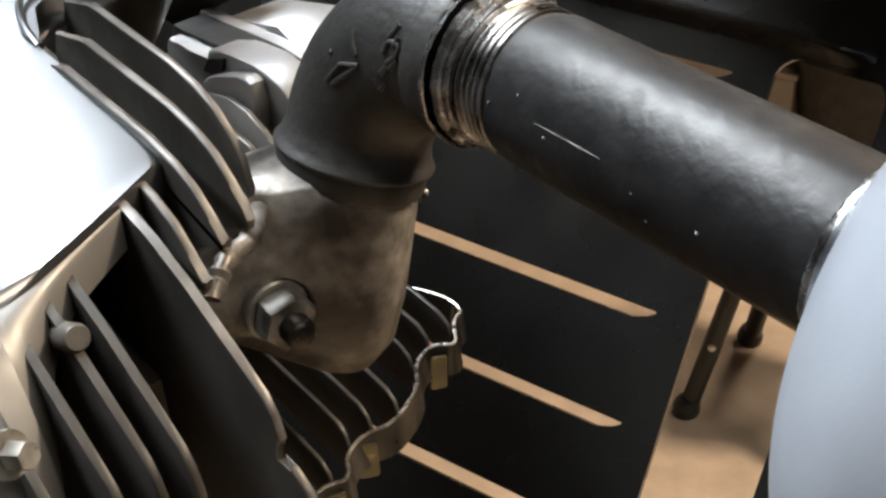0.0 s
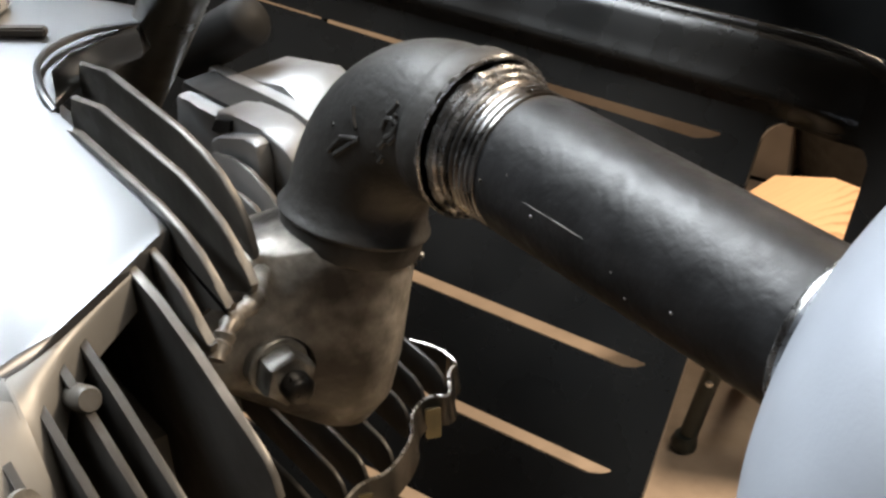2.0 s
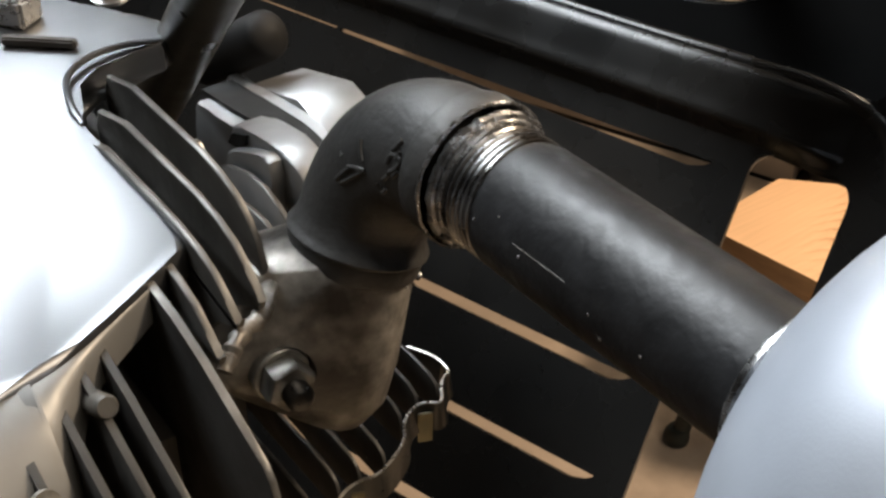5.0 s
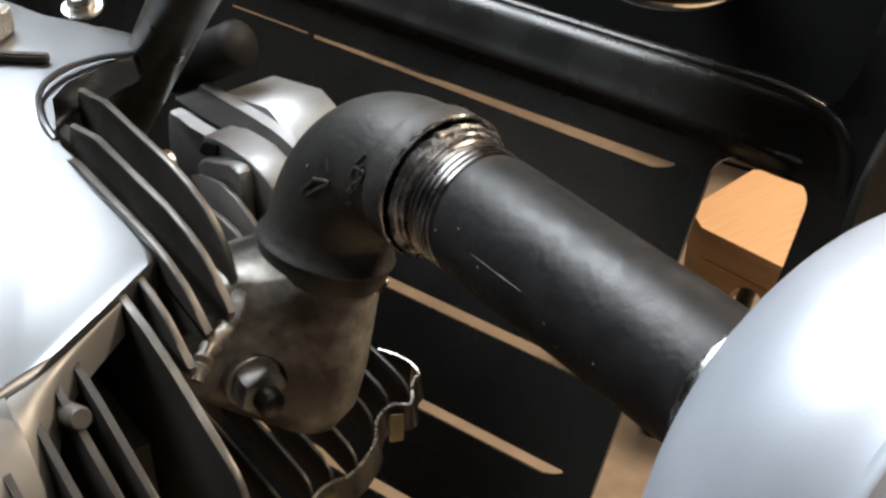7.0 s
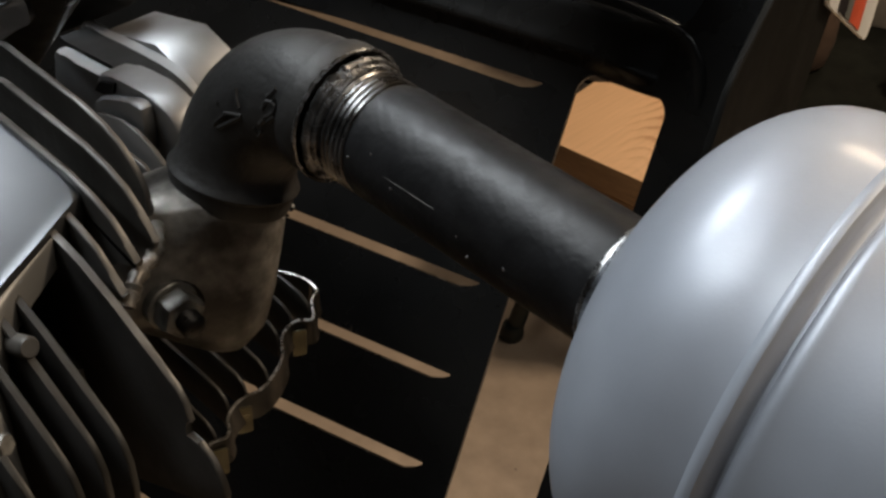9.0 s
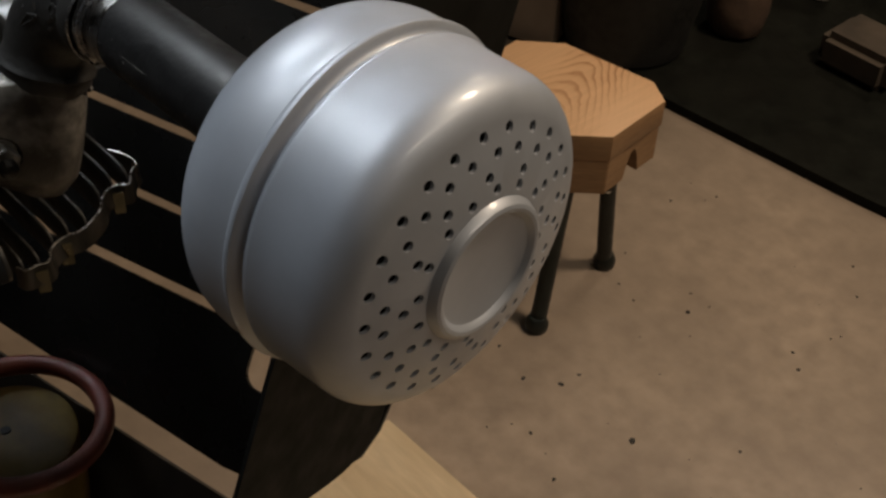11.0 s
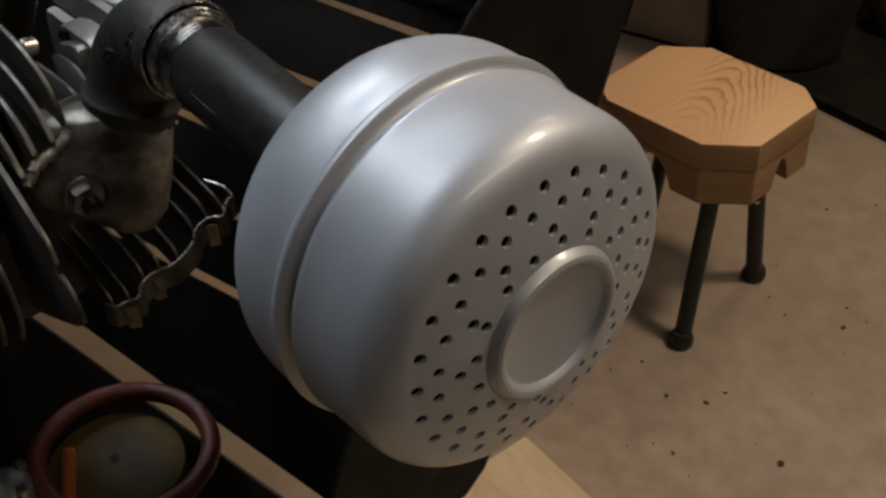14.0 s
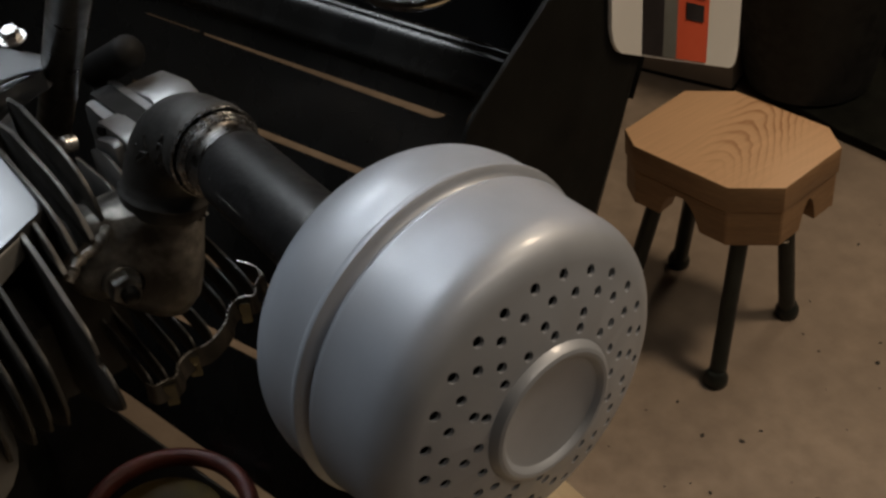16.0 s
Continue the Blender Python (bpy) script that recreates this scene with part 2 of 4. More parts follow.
# ---- mesh helpers ----
def part(name, bm, material, parent=None, label="", smooth=True, angle=40):
    """Links a bmesh as one mesh object, under parent if given. bm is in world metres."""
    me = bpy.data.meshes.new(name)
    bmesh.ops.recalc_face_normals(bm, faces=bm.faces)
    bm.to_mesh(me)
    bm.free()
    me.materials.append(material)
    if smooth:
        me.polygons.foreach_set("use_smooth", [True] * len(me.polygons))
        me.set_sharp_from_angle(angle=radians(angle))
    ob = new(name, me)
    if parent:
        ob.parent = parent
        ob.matrix_parent_inverse = base_of(parent).inverted()
    if label:
        ob["label"] = label
    return ob


def base_of(ob):
    m = ob.matrix_parent_inverse @ ob.matrix_basis if ob.parent else ob.matrix_basis.copy()
    return base_of(ob.parent) @ m if ob.parent else m


def thing(name, at, label, category, group="", kind=""):
    ob = new(name)
    ob.empty_display_size = 0.02
    ob.matrix_basis = Matrix.Translation(at)
    return tagged(ob, label, category, group, kind)


def frame_of(axis, up=(0, 0, 1)):
    z = Vector(axis).normalized()
    x = Vector(up).cross(z)
    if x.length < 1e-4:
        x = Vector((1, 0, 0)).cross(z)
    x.normalize()
    y = z.cross(x)
    return Matrix((x, y, z)).transposed()


def lathe(bm, origin, axis, profile, n=64, closed=False):
    """Revolves (along, radius) pairs round the axis."""
    f, o = frame_of(axis), Vector(origin)
    rings = []
    for a, rad in profile:
        if rad < 1e-6:
            rings.append([bm.verts.new(o + f @ Vector((0, 0, a)))])
        else:
            rings.append([bm.verts.new(o + f @ Vector((rad * math.cos(2 * math.pi * i / n), rad * math.sin(2 * math.pi * i / n), a))) for i in range(n)])
    pairs = list(zip(rings, rings[1:])) + ([(rings[-1], rings[0])] if closed else [])
    for p, q in pairs:
        for i in range(n):
            j = (i + 1) % n
            if len(p) == 1 and len(q) == 1:
                continue
            if len(p) == 1:
                bm.faces.new((p[0], q[i], q[j]))
            elif len(q) == 1:
                bm.faces.new((p[i], p[j], q[0]))
            else:
                bm.faces.new((p[i], p[j], q[j], q[i]))
    return bm


def sweep(bm, points, radius, n=16, cap=True, closed=False, squash=1.0):
    """A tube along points; radius may be a list."""
    pts = [Vector(p) for p in points]
    rings, count, side = [], len(pts), None
    for i, p in enumerate(pts):
        a = pts[(i - 1) % count] if (closed or i) else p
        b = pts[(i + 1) % count] if (closed or i < count - 1) else p
        d = (b - a).normalized()
        if side is None:
            side = d.orthogonal().normalized()
        side = (side - d * side.dot(d)).normalized()
        up = d.cross(side)
        rad = radius[i] if isinstance(radius, (list, tuple)) else radius
        rings.append([bm.verts.new(p + side * rad * math.cos(2 * math.pi * k / n) + up * rad * squash * math.sin(2 * math.pi * k / n)) for k in range(n)])
    pairs = list(zip(rings, rings[1:])) + ([(rings[-1], rings[0])] if closed else [])
    for p, q in pairs:
        for k in range(n):
            j = (k + 1) % n
            bm.faces.new((p[k], p[j], q[j], q[k]))
    if cap and not closed:
        bm.faces.new(rings[0][::-1])
        bm.faces.new(rings[-1])
    return bm


def prism(bm, outline, o, u, v, depth, bevel=0.0, segments=2):
    """Extrudes a 2D outline, laid out at o along u and v, by the vector depth."""
    o, u, v, depth = Vector(o), Vector(u), Vector(v), Vector(depth)
    a = [bm.verts.new(o + u * p + v * q) for p, q in outline]
    b = [bm.verts.new(w.co + depth) for w in a]
    n = len(a)
    faces = [bm.faces.new(a), bm.faces.new(b[::-1])]
    for i in range(n):
        faces.append(bm.faces.new((a[i], b[i], b[(i + 1) % n], a[(i + 1) % n])))
    if bevel:
        rim = [e for f in faces[:2] for e in f.edges]
        bmesh.ops.bevel(bm, geom=rim, offset=bevel, segments=segments, affect="EDGES", profile=0.5)
    return bm


def rounded(x0, y0, x1, y1, r, n=5):
    out = []
    for cx, cy, a0 in ((x1 - r, y0 + r, -90), (x1 - r, y1 - r, 0), (x0 + r, y1 - r, 90), (x0 + r, y0 + r, 180)):
        out += [(cx + r * math.cos(radians(a0 + 90 * k / n)), cy + r * math.sin(radians(a0 + 90 * k / n))) for k in range(n + 1)]
    return out


def soften(points, r=0.3, rounds=2):
    """Cuts the corners of a closed outline."""
    pts = [Vector(p) for p in points]
    for _ in range(rounds):
        pts = [q for a, b in zip(pts, pts[1:] + pts[:1]) for q in (a.lerp(b, r), a.lerp(b, 1 - r))]
    return [tuple(p) for p in pts]


def smooth_line(points, per=6):
    """Catmull-Rom through points."""
    p = [Vector(q) for q in points]
    p = [p[0] * 2 - p[1]] + p + [p[-1] * 2 - p[-2]]
    out = []
    for a, b, c, d in zip(p, p[1:], p[2:], p[3:]):
        for k in range(per):
            t = k / per
            out.append(0.5 * ((2 * b) + (c - a) * t + (2 * a - 5 * b + 4 * c - d) * t * t + (3 * b - a - 3 * c + d) * t ** 3))
    return out + [p[-2]]


def box(bm, lo, hi, bevel=0.0, m=None):
    lo, hi = Vector(lo), Vector(hi)
    vs = [bm.verts.new((x, y, z)) for x in (lo.x, hi.x) for y in (lo.y, hi.y) for z in (lo.z, hi.z)]
    fs = [bm.faces.new([vs[i] for i in q]) for q in ((0, 1, 3, 2), (4, 6, 7, 5), (0, 4, 5, 1), (2, 3, 7, 6), (0, 2, 6, 4), (1, 5, 7, 3))]
    if bevel:
        es = {e for f in fs for e in f.edges}
        got = bmesh.ops.bevel(bm, geom=list(es), offset=bevel, segments=2, affect="EDGES")
    if m is not None:
        bmesh.ops.transform(bm, matrix=m, verts=bm.verts)
    return bm


def carve(bm, cutter):
    """Takes the cutter's solid out of bm's solid, once and for all."""
    made = []
    for b in (bm, cutter):
        bmesh.ops.recalc_face_normals(b, faces=b.faces)
        me = bpy.data.meshes.new("carving")
        b.to_mesh(me)
        b.free()
        made.append(new("carving", me))
    mod = made[0].modifiers.new("cut", "BOOLEAN")
    mod.operation, mod.solver, mod.object = "DIFFERENCE", "EXACT", made[1]
    dg = bpy.context.evaluated_depsgraph_get()
    out = bmesh.new()
    me = bpy.data.meshes.new_from_object(made[0].evaluated_get(dg))
    out.from_mesh(me)
    for ob in made:
        data = ob.data
        bpy.data.objects.remove(ob)
        bpy.data.meshes.remove(data)
    bpy.data.meshes.remove(me)
    return out


def hexagon(bm, at, axis, flats, thick, turn=0.0):
    f = frame_of(axis)
    r = flats / 2 / math.cos(math.pi / 6)
    prof = [(0, r * 0.93), (thick * 0.14, r), (thick * 0.82, r), (thick, r * 0.9), (thick, flats * 0.3)]
    rings = [[bm.verts.new(Vector(at) + f @ Vector((rad * math.cos(radians(60 * i + turn)), rad * math.sin(radians(60 * i + turn)), a))) for i in range(6)] for a, rad in prof]
    for p, q in zip(rings, rings[1:]):
        for i in range(6):
            bm.faces.new((p[i], p[(i + 1) % 6], q[(i + 1) % 6], q[i]))
    bm.faces.new(rings[0][::-1])
    bm.faces.new(rings[-1])
    return bm


# ---- the room ----
def room():
    fl = bmesh.new()
    box(fl, (-4.0, -3.5, -0.12), (4.5, 4.0, 0.0))
    tagged(part("floor", fl, M_FLOOR, smooth=False), "worn tan concrete workshop floor with stains and specks", "floor", kind="structure")
    for nm, lo, hi in (("wall_north", (-4.2, 4.0, -0.12), (4.7, 4.2, 2.6)), ("wall_south", (-4.2, -3.7, -0.12), (4.7, -3.5, 2.6)),
                       ("wall_west", (-4.2, -3.5, -0.12), (-4.0, 4.0, 2.6)), ("wall_east", (4.5, -3.5, -0.12), (4.7, 4.0, 2.6))):
        b = bmesh.new()
        box(b, lo, hi)
        tagged(part(nm, b, M_WALL, smooth=False), "plain dark dull workshop wall", "wall", kind="structure")
    b = bmesh.new()
    box(b, (-4.2, -3.7, 2.6), (4.7, 4.2, 2.75))
    tagged(part("ceiling", b, M_CEIL, smooth=False), "plain dull brown workshop ceiling", "ceiling", kind="structure")


room()

# ---- muffler ----
PIPE_AT, PIPE = Vector((0.0, 0.0, 0.8152)), Vector((0.9998, 0.0, 0.0199)).normalized()
AXIS_AT, AXIS = Vector((0.15, 0.0063, 0.8148)), Vector((1.0, 0.0782, -0.0077)).normalized()


def along(x):
    return PIPE_AT + PIPE * x


def muffler_at(x):
    return AXIS_AT + AXIS * (x - 0.15)


def arc(cx, cy, r, a0, a1, n):
    return [(cx + r * math.cos(radians(a0 + (a1 - a0) * k / n)), cy + r * math.sin(radians(a0 + (a1 - a0) * k / n))) for k in range(n + 1)]


def face_height(r):
    """The drilled face is a shallow cone up to the centre boss."""
    return 0.1991 + (0.0465 - r) * 0.245


def muffler():
    th = thing("muffler", muffler_at(0.11), "silver heat-painted round muffler with a drilled face", "muffler")
    shell = [(v.x, v.y) for v in smooth_line([(0.1065, 0.0165, 0), (0.1088, 0.0250, 0), (0.1122, 0.0355, 0), (0.1174, 0.0457, 0), (0.1242, 0.0537, 0), (0.1328, 0.0592, 0), (0.1420, 0.0614, 0), (0.1518, 0.0615, 0)], 4)]
    outer = shell + [(0.1536, 0.0616), (0.1545, 0.0622), (0.1555, 0.0625), (0.1564, 0.0623), (0.1571, 0.0615), (0.1575, 0.0602), (0.1582, 0.0590), (0.1590, 0.0585), (0.1598, 0.0587), (0.1604, 0.0596), (0.1612, 0.0602), (0.1622, 0.0604), (0.1634, 0.0602), (0.1660, 0.0598), (0.1720, 0.0597), (0.1840, 0.0596)]
    outer += arc(0.1850, 0.0459, 0.0136, 88, 6, 10)
    outer += [(face_height(0.0440), 0.0440), (face_height(0.0262), 0.0262), (0.2040, 0.0254), (0.2056, 0.0247), (0.2068, 0.0238), (0.2073, 0.0226), (0.2071, 0.0214),
              (0.2062, 0.0204), (0.2053, 0.0197), (0.2049, 0.0186), (0.2047, 0.0)]
    inner = [(0.2034, 0.0), (0.2034, 0.0200), (face_height(0.0262) - 0.0014, 0.0262), (face_height(0.0440) - 0.0014, 0.0440)] + arc(0.1850, 0.0455, 0.0124, 6, 88, 6) + [(0.1660, 0.0576), (0.1610, 0.0562), (0.1500, 0.0568)]
    inner += [(a + 0.0012, r - 0.0012) for a, r in shell[::-1][1:-1]] + [(0.1080, 0.0165)]
    bm = bmesh.new()
    lathe(bm, muffler_at(0.0), AXIS, outer + inner, 120, closed=True)
    cut = bmesh.new()
    across = (Vector((0, 1, 0)) - AXIS * AXIS.y).normalized()
    upward = AXIS.cross(across)
    rnd = random.Random(12)
    for rad, n, a0, size in ((0.0464, 24, 87.8, 0.00185), (0.0402, 24, 95.6, 0.00180), (0.0334, 12, 87.6, 0.00180), (0.0287, 16, 102.7, 0.00172)):
        for k in range(n):
            a = radians(a0 + 360 * k / n + rnd.uniform(-0.8, 0.8))
            rr = rad + rnd.uniform(-0.0002, 0.0002)
            c = muffler_at(0.188) + across * rr * math.cos(a) + upward * rr * math.sin(a)
            lathe(cut, c, AXIS, [(0, 0), (0, size), (0.03, size), (0.03, 0)], 14)
    body = carve(bm, cut)
    part("body", body, M_SILVER, th, angle=30)
    # black disc added inside so that the holes look unlit
    b = bmesh.new()
    lathe(b, muffler_at(0.0), AXIS, [(0.1760, 0.0), (0.1760, 0.0560), (0.1775, 0.0560), (0.1775, 0.0)], 48)
    part("hole_shade_disc", b, M_BLACKMATT, th, "added black disc that keeps the holes dark")
    b = bmesh.new()
    lathe(b, along(0.0), PIPE, [(0.1050, 0.0166), (0.1053, 0.0173), (0.1060, 0.0177), (0.1070, 0.0177), (0.1080, 0.0166)], 48)
    part("weld_bead", b, M_WELD, th, "bright weld bead round the pipe")


muffler()


# ---- exhaust pipe, elbow and welds ----
LEG = Vector((0, -0.34, -0.94)).normalized()
TURN_AT = along(-0.031)



def exhaust():
    th = thing("exhaust_pipe", along(0.0), "black iron pipe and elbow screwed together, welded, with bare threads", "pipe")
    b = bmesh.new()
    lathe(b, along(0.0), PIPE, [(-0.004, 0.0145), (-0.004, 0.0160), (0.0245, 0.0161), (0.0262, 0.0167), (0.112, 0.0167), (0.112, 0.0145)], 64)
    part("pipe", b, M_PIPE, th)
    # the cut thread: one helical ridge
    b = bmesh.new()
    f = frame_of(PIPE)
    turns, pitch = 6, 0.0018
    pts = []
    for k in range(turns * 40 + 1):
        a = 2 * math.pi * k / 40
        pts.append(along(0.0133 + pitch * k / 40) + f @ Vector((0.0161 * math.cos(a), 0.0161 * math.sin(a), 0)))
    sweep(b, pts, 0.00072, 6)
    part("thread", b, M_THREAD, th, "bright cut pipe thread")
    # elbow
    b = bmesh.new()
    n, mseg = 40, 18
    r_turn = 0.031
    corner = TURN_AT
    c0 = corner + PIPE * r_turn
    centre = corner + PIPE * r_turn + LEG * r_turn
    nrm = PIPE.cross(LEG).normalized()
    stations = [(along(0.0045), -PIPE, 0.0165), (along(0.0060), -PIPE, 0.0183), (along(0.0082), -PIPE, 0.0189), (along(0.0086), -PIPE, 0.0194), (along(0.0078), -PIPE, 0.0199), (along(0.0016), -PIPE, 0.0200), (along(0.0004), -PIPE, 0.0197), (along(0.0001), -PIPE, 0.0190)]
    for k in range(mseg + 1):
        q = math.pi / 2 * k / mseg
        p = centre - LEG * r_turn * math.cos(q) - PIPE * r_turn * math.sin(q)
        tang = (-PIPE * math.cos(q) + LEG * math.sin(q)).normalized()
        stations.append((p, tang, 0.0184 + 0.0006 * math.sin(2 * q)))
    for a, rad in ((0.0322, 0.0187), (0.0340, 0.0191), (0.0354, 0.0197), (0.0362, 0.0203), (0.0369, 0.0206), (0.0375, 0.0204), (0.0379, 0.0197), (0.0383, 0.0193), (0.0430, 0.0193), (0.0441, 0.0188), (0.0441, 0.0160)):
        stations.append((corner + LEG * a, LEG, rad))
    prev = None
    for p, tang, rad in stations:
        e = nrm
        g = tang.cross(e)
        ring = [b.verts.new(p + e * rad * math.cos(2 * math.pi * i / n) + g * rad * math.sin(2 * math.pi * i / n)) for i in range(n)]
        if prev:
            for i in range(n):
                b.faces.new((prev[i], prev[(i + 1) % n], ring[(i + 1) % n], ring[i]))
        prev = ring
    elbow = part("elbow", b, M_ELBOW, th, "black cast elbow with raised casting marks")
    # raised casting marks on the bend
    def on_bend(q, w):
        p = centre - LEG * r_turn * math.cos(q) - PIPE * r_turn * math.sin(q) if q > 0 else c0 - PIPE * r_turn * q
        g = (p - centre).normalized() if q > 0 else -LEG
        return p + (g * math.cos(w) + nrm * math.sin(w)) * (0.0184 + 0.0006 * math.sin(2 * max(q, 0)))
    marks = [[(0.56, -1.4), (0.56, -1.57), (0.55, -1.69)],
             [(0.78, -1.69), (0.66, -1.76), (0.55, -1.82)],
             [(0.56, -1.82), (0.79, -1.84), (0.96, -1.81)],
             [(0.77, -1.71), (0.92, -1.72), (0.99, -1.73)],
             [(0.82, -1.45), (0.82, -1.5)],
             [(0.1, -1.32), (0.14, -1.44), (0.17, -1.49)],
             [(0.22, -1.69), (0.17, -1.56), (0.06, -1.56), (0.08, -1.7), (0.18, -1.8)],
             [(0.08, -1.46), (0.11, -1.6)],
             [(0.19, -1.84), (0.29, -1.94)],
             [(0.42, -2.0), (0.39, -2.14), (0.29, -2.07)],
             [(0.05, -1.73), (0.14, -1.86)]]
    for stroke in marks:
        bb = bmesh.new()
        sweep(bb, smooth_line([on_bend(q, w) for q, w in stroke], 5), 0.0007, 8)
        part("casting_mark", bb, M_ELBOW, elbow)
    # weld beads
    def bead(name, centre, axis, rad, count, size, a0, a1, seed):
        rnd = random.Random(seed)
        bb = bmesh.new()
        fr = frame_of(axis)
        pts, rs = [], []
        for k in range(count):
            a = radians(a0 + (a1 - a0) * k / (count - 1))
            pts.append(centre + fr @ Vector(((rad + rnd.uniform(-0.0001, 0.0001)) * math.cos(a), (rad + rnd.uniform(-0.0001, 0.0001)) * math.sin(a), rnd.uniform(-0.0001, 0.0001))))
            rs.append(size * rnd.uniform(0.8, 1.2))
        sweep(bb, pts, rs, 8)
        return part(name, bb, M_WELD, th, "bright worn edge ring")
    for x, rad, size in ((0.0083, 0.0196, 0.0006), (0.0108, 0.0172, 0.0016), (0.0130, 0.0165, 0.0010)):
        bead("bevel_ring", along(x), PIPE, rad, 72, size, 0, 355, 3)
    rnd = random.Random(9)
    fr = frame_of(LEG)
    for k in range(22):
        a = radians(150 + 9 * k + rnd.uniform(-2, 2))
        bb = bmesh.new()
        bmesh.ops.create_icosphere(bb, subdivisions=2, radius=0.0007 * rnd.uniform(0.6, 1.5),
                                   matrix=Matrix.Translation(corner + LEG * 0.0438 + fr @ Vector((0.0195 * math.cos(a), 0.0195 * math.sin(a), rnd.uniform(-0.0008, 0.0006)))))
        part("weld_drop", bb, M_BOLT if k % 3 == 0 else M_SOOT, th)
    rnd = random.Random(31)
    for k in range(14):
        a, x = rnd.uniform(math.radians(150), math.radians(330)), rnd.uniform(0.025, 0.103)
        f = frame_of(PIPE)
        d = f @ Vector((math.cos(a), math.sin(a), 0))
        if d.z < -0.2:
            continue
        bb = bmesh.new()
        bmesh.ops.create_icosphere(bb, subdivisions=1, radius=0.0005 * rnd.uniform(0.5, 1.2), matrix=Matrix.Translation(along(x) + d * 0.01655))
        part("scale_fleck", bb, M_WELD, th)
    bb = bmesh.new()
    sweep(bb, [along(x) + Vector((0, -0.95, 0.28)).normalized() * 0.01665 for x in (0.040, 0.047, 0.053, 0.058)], [0.0001, 0.00022, 0.00022, 0.0001], 6)
    part("scratch", bb, M_DARKBOLT, th)
    return th


exhaust()

# ---- engine ----
def poly_fin(name, pts, y, thick, parent, material=None, edge=None):
    b = bmesh.new()
    prism(b, pts, (0, y - thick / 2, 0), (1, 0, 0), (0, 0, 1), (0, thick, 0), thick * 0.3, 2)
    ob = part(name, b, material or M_FIN, parent)
    ob.data.materials.append(edge or M_FINEDGE)
    for f in ob.data.polygons:
        f.material_index = 1 if abs(f.normal.y) < 0.9 else 0
    return ob


def engine():
    th = thing("engine", (-0.06, -0.06, 0.60), "small air-cooled engine with cast fins and silver sheet-metal shroud", "engine")
    b = bmesh.new()
    box(b, (-0.32, -0.150, 0.66), (-0.062, -0.034, 0.770), 0.01)
    part("cylinder_block", b, M_BLOCK, th)
    # assumed engine bulk, added to shade the hose and yellow plate
    b = bmesh.new()
    box(b, (-0.36, -0.20, 0.40), (-0.20, -0.075, 0.665), 0.02)
    part("crankcase_shade_block", b, M_BLOCK, th)
    b = bmesh.new()
    box(b, (-0.062, -0.150, 0.715), (-0.004, -0.082, 0.765), 0.006)
    part("cylinder_head", b, M_BLOCK, th)
    # short fins beside the port, each reaching further out than the one behind
    for y, tip, foot, dz in ((-0.0425, -0.0300, 0.7790, 0.002), (-0.0540, -0.0095, 0.7865, 0.0035), (-0.0632, -0.0030, 0.7895, 0.0020), (-0.0712, 0.0015, 0.7850, -0.0010)):
        pts = [(tip - 0.097, 0.766), (tip - 0.030, 0.766), (tip - 0.012, foot - 0.0045), (tip - 0.0045, foot - 0.0015), (tip - 0.0012, foot), (tip, foot + 0.0030), (tip - 0.0022, 0.7875 + dz), (tip - 0.0062, 0.7925 + dz),
               (tip - 0.0125, 0.7970 + dz), (tip - 0.021, 0.7998 + dz), (tip - 0.032, 0.8010 + dz), (tip - 0.075, 0.8014 + dz), (tip - 0.077, 0.7998 + dz), (tip - 0.094, 0.7965 + dz), (tip - 0.097, 0.790 + dz)]
        poly_fin("cooling_fin", pts, y, 0.0021, th)
    # two low fins between them and the carburettor
    for y, pts in ((-0.0175, [(-0.105, 0.745), (-0.0585, 0.745), (-0.0575, 0.7610), (-0.0595, 0.7672), (-0.0670, 0.7710), (-0.0755, 0.7740), (-0.0850, 0.7738), (-0.0990, 0.7697), (-0.105, 0.7660)]),
                   (-0.0270, [(-0.100, 0.745), (-0.0490, 0.745), (-0.0490, 0.7620), (-0.0504, 0.7685), (-0.0536, 0.7725), (-0.0586, 0.7750), (-0.0660, 0.7750), (-0.100, 0.7690)])):
        poly_fin("cooling_fin", pts, y, 0.0018, th, M_ALU)
    # long fins of the head
    for y, dx, dz in ((-0.078, 0.0, 0.0), (-0.0965, 0.0, -0.0015), (-0.1035, 0.0, 0.0), (-0.1115, 0.002, 0.0), (-0.1225, 0.004, 0.0), (-0.134, 0.006, 0.0)):
        top = [(0.0372, 0.7732), (0.0355, 0.7785), (0.0326, 0.7818), (0.0193, 0.7875), (0.0055, 0.7934), (-0.008, 0.7975), (-0.02, 0.7993), (-0.10, 0.7993)]
        if y > -0.09:
            # the outermost one has a blunt toe under the notch
            pts = [(-0.10, 0.700), (-0.030, 0.7045), (-0.0108, 0.7133), (0.0084, 0.7250), (0.0400, 0.7440), (0.0495, 0.7525), (0.0505, 0.7560), (0.0485, 0.7600), (0.0455, 0.7655), (0.0400, 0.7680), (0.0345, 0.7662), (0.0345, 0.7700)] + top
        else:
            pts = [(-0.10, 0.700), (-0.030, 0.7045), (-0.0108, 0.7133), (0.0084, 0.7250), (0.0300, 0.7420), (0.0372, 0.7560), (0.0382, 0.7660)] + top
        pts = [(p + dx, q + dz) for p, q in pts]
        # darker faces and edges stand in for the weaker light down here
        poly_fin("cooling_fin", pts, y, 0.0021 if y > -0.09 else 0.0019, th, M_BLOCK, M_FINEDGE if y > -0.09 else M_DIMEDGE)
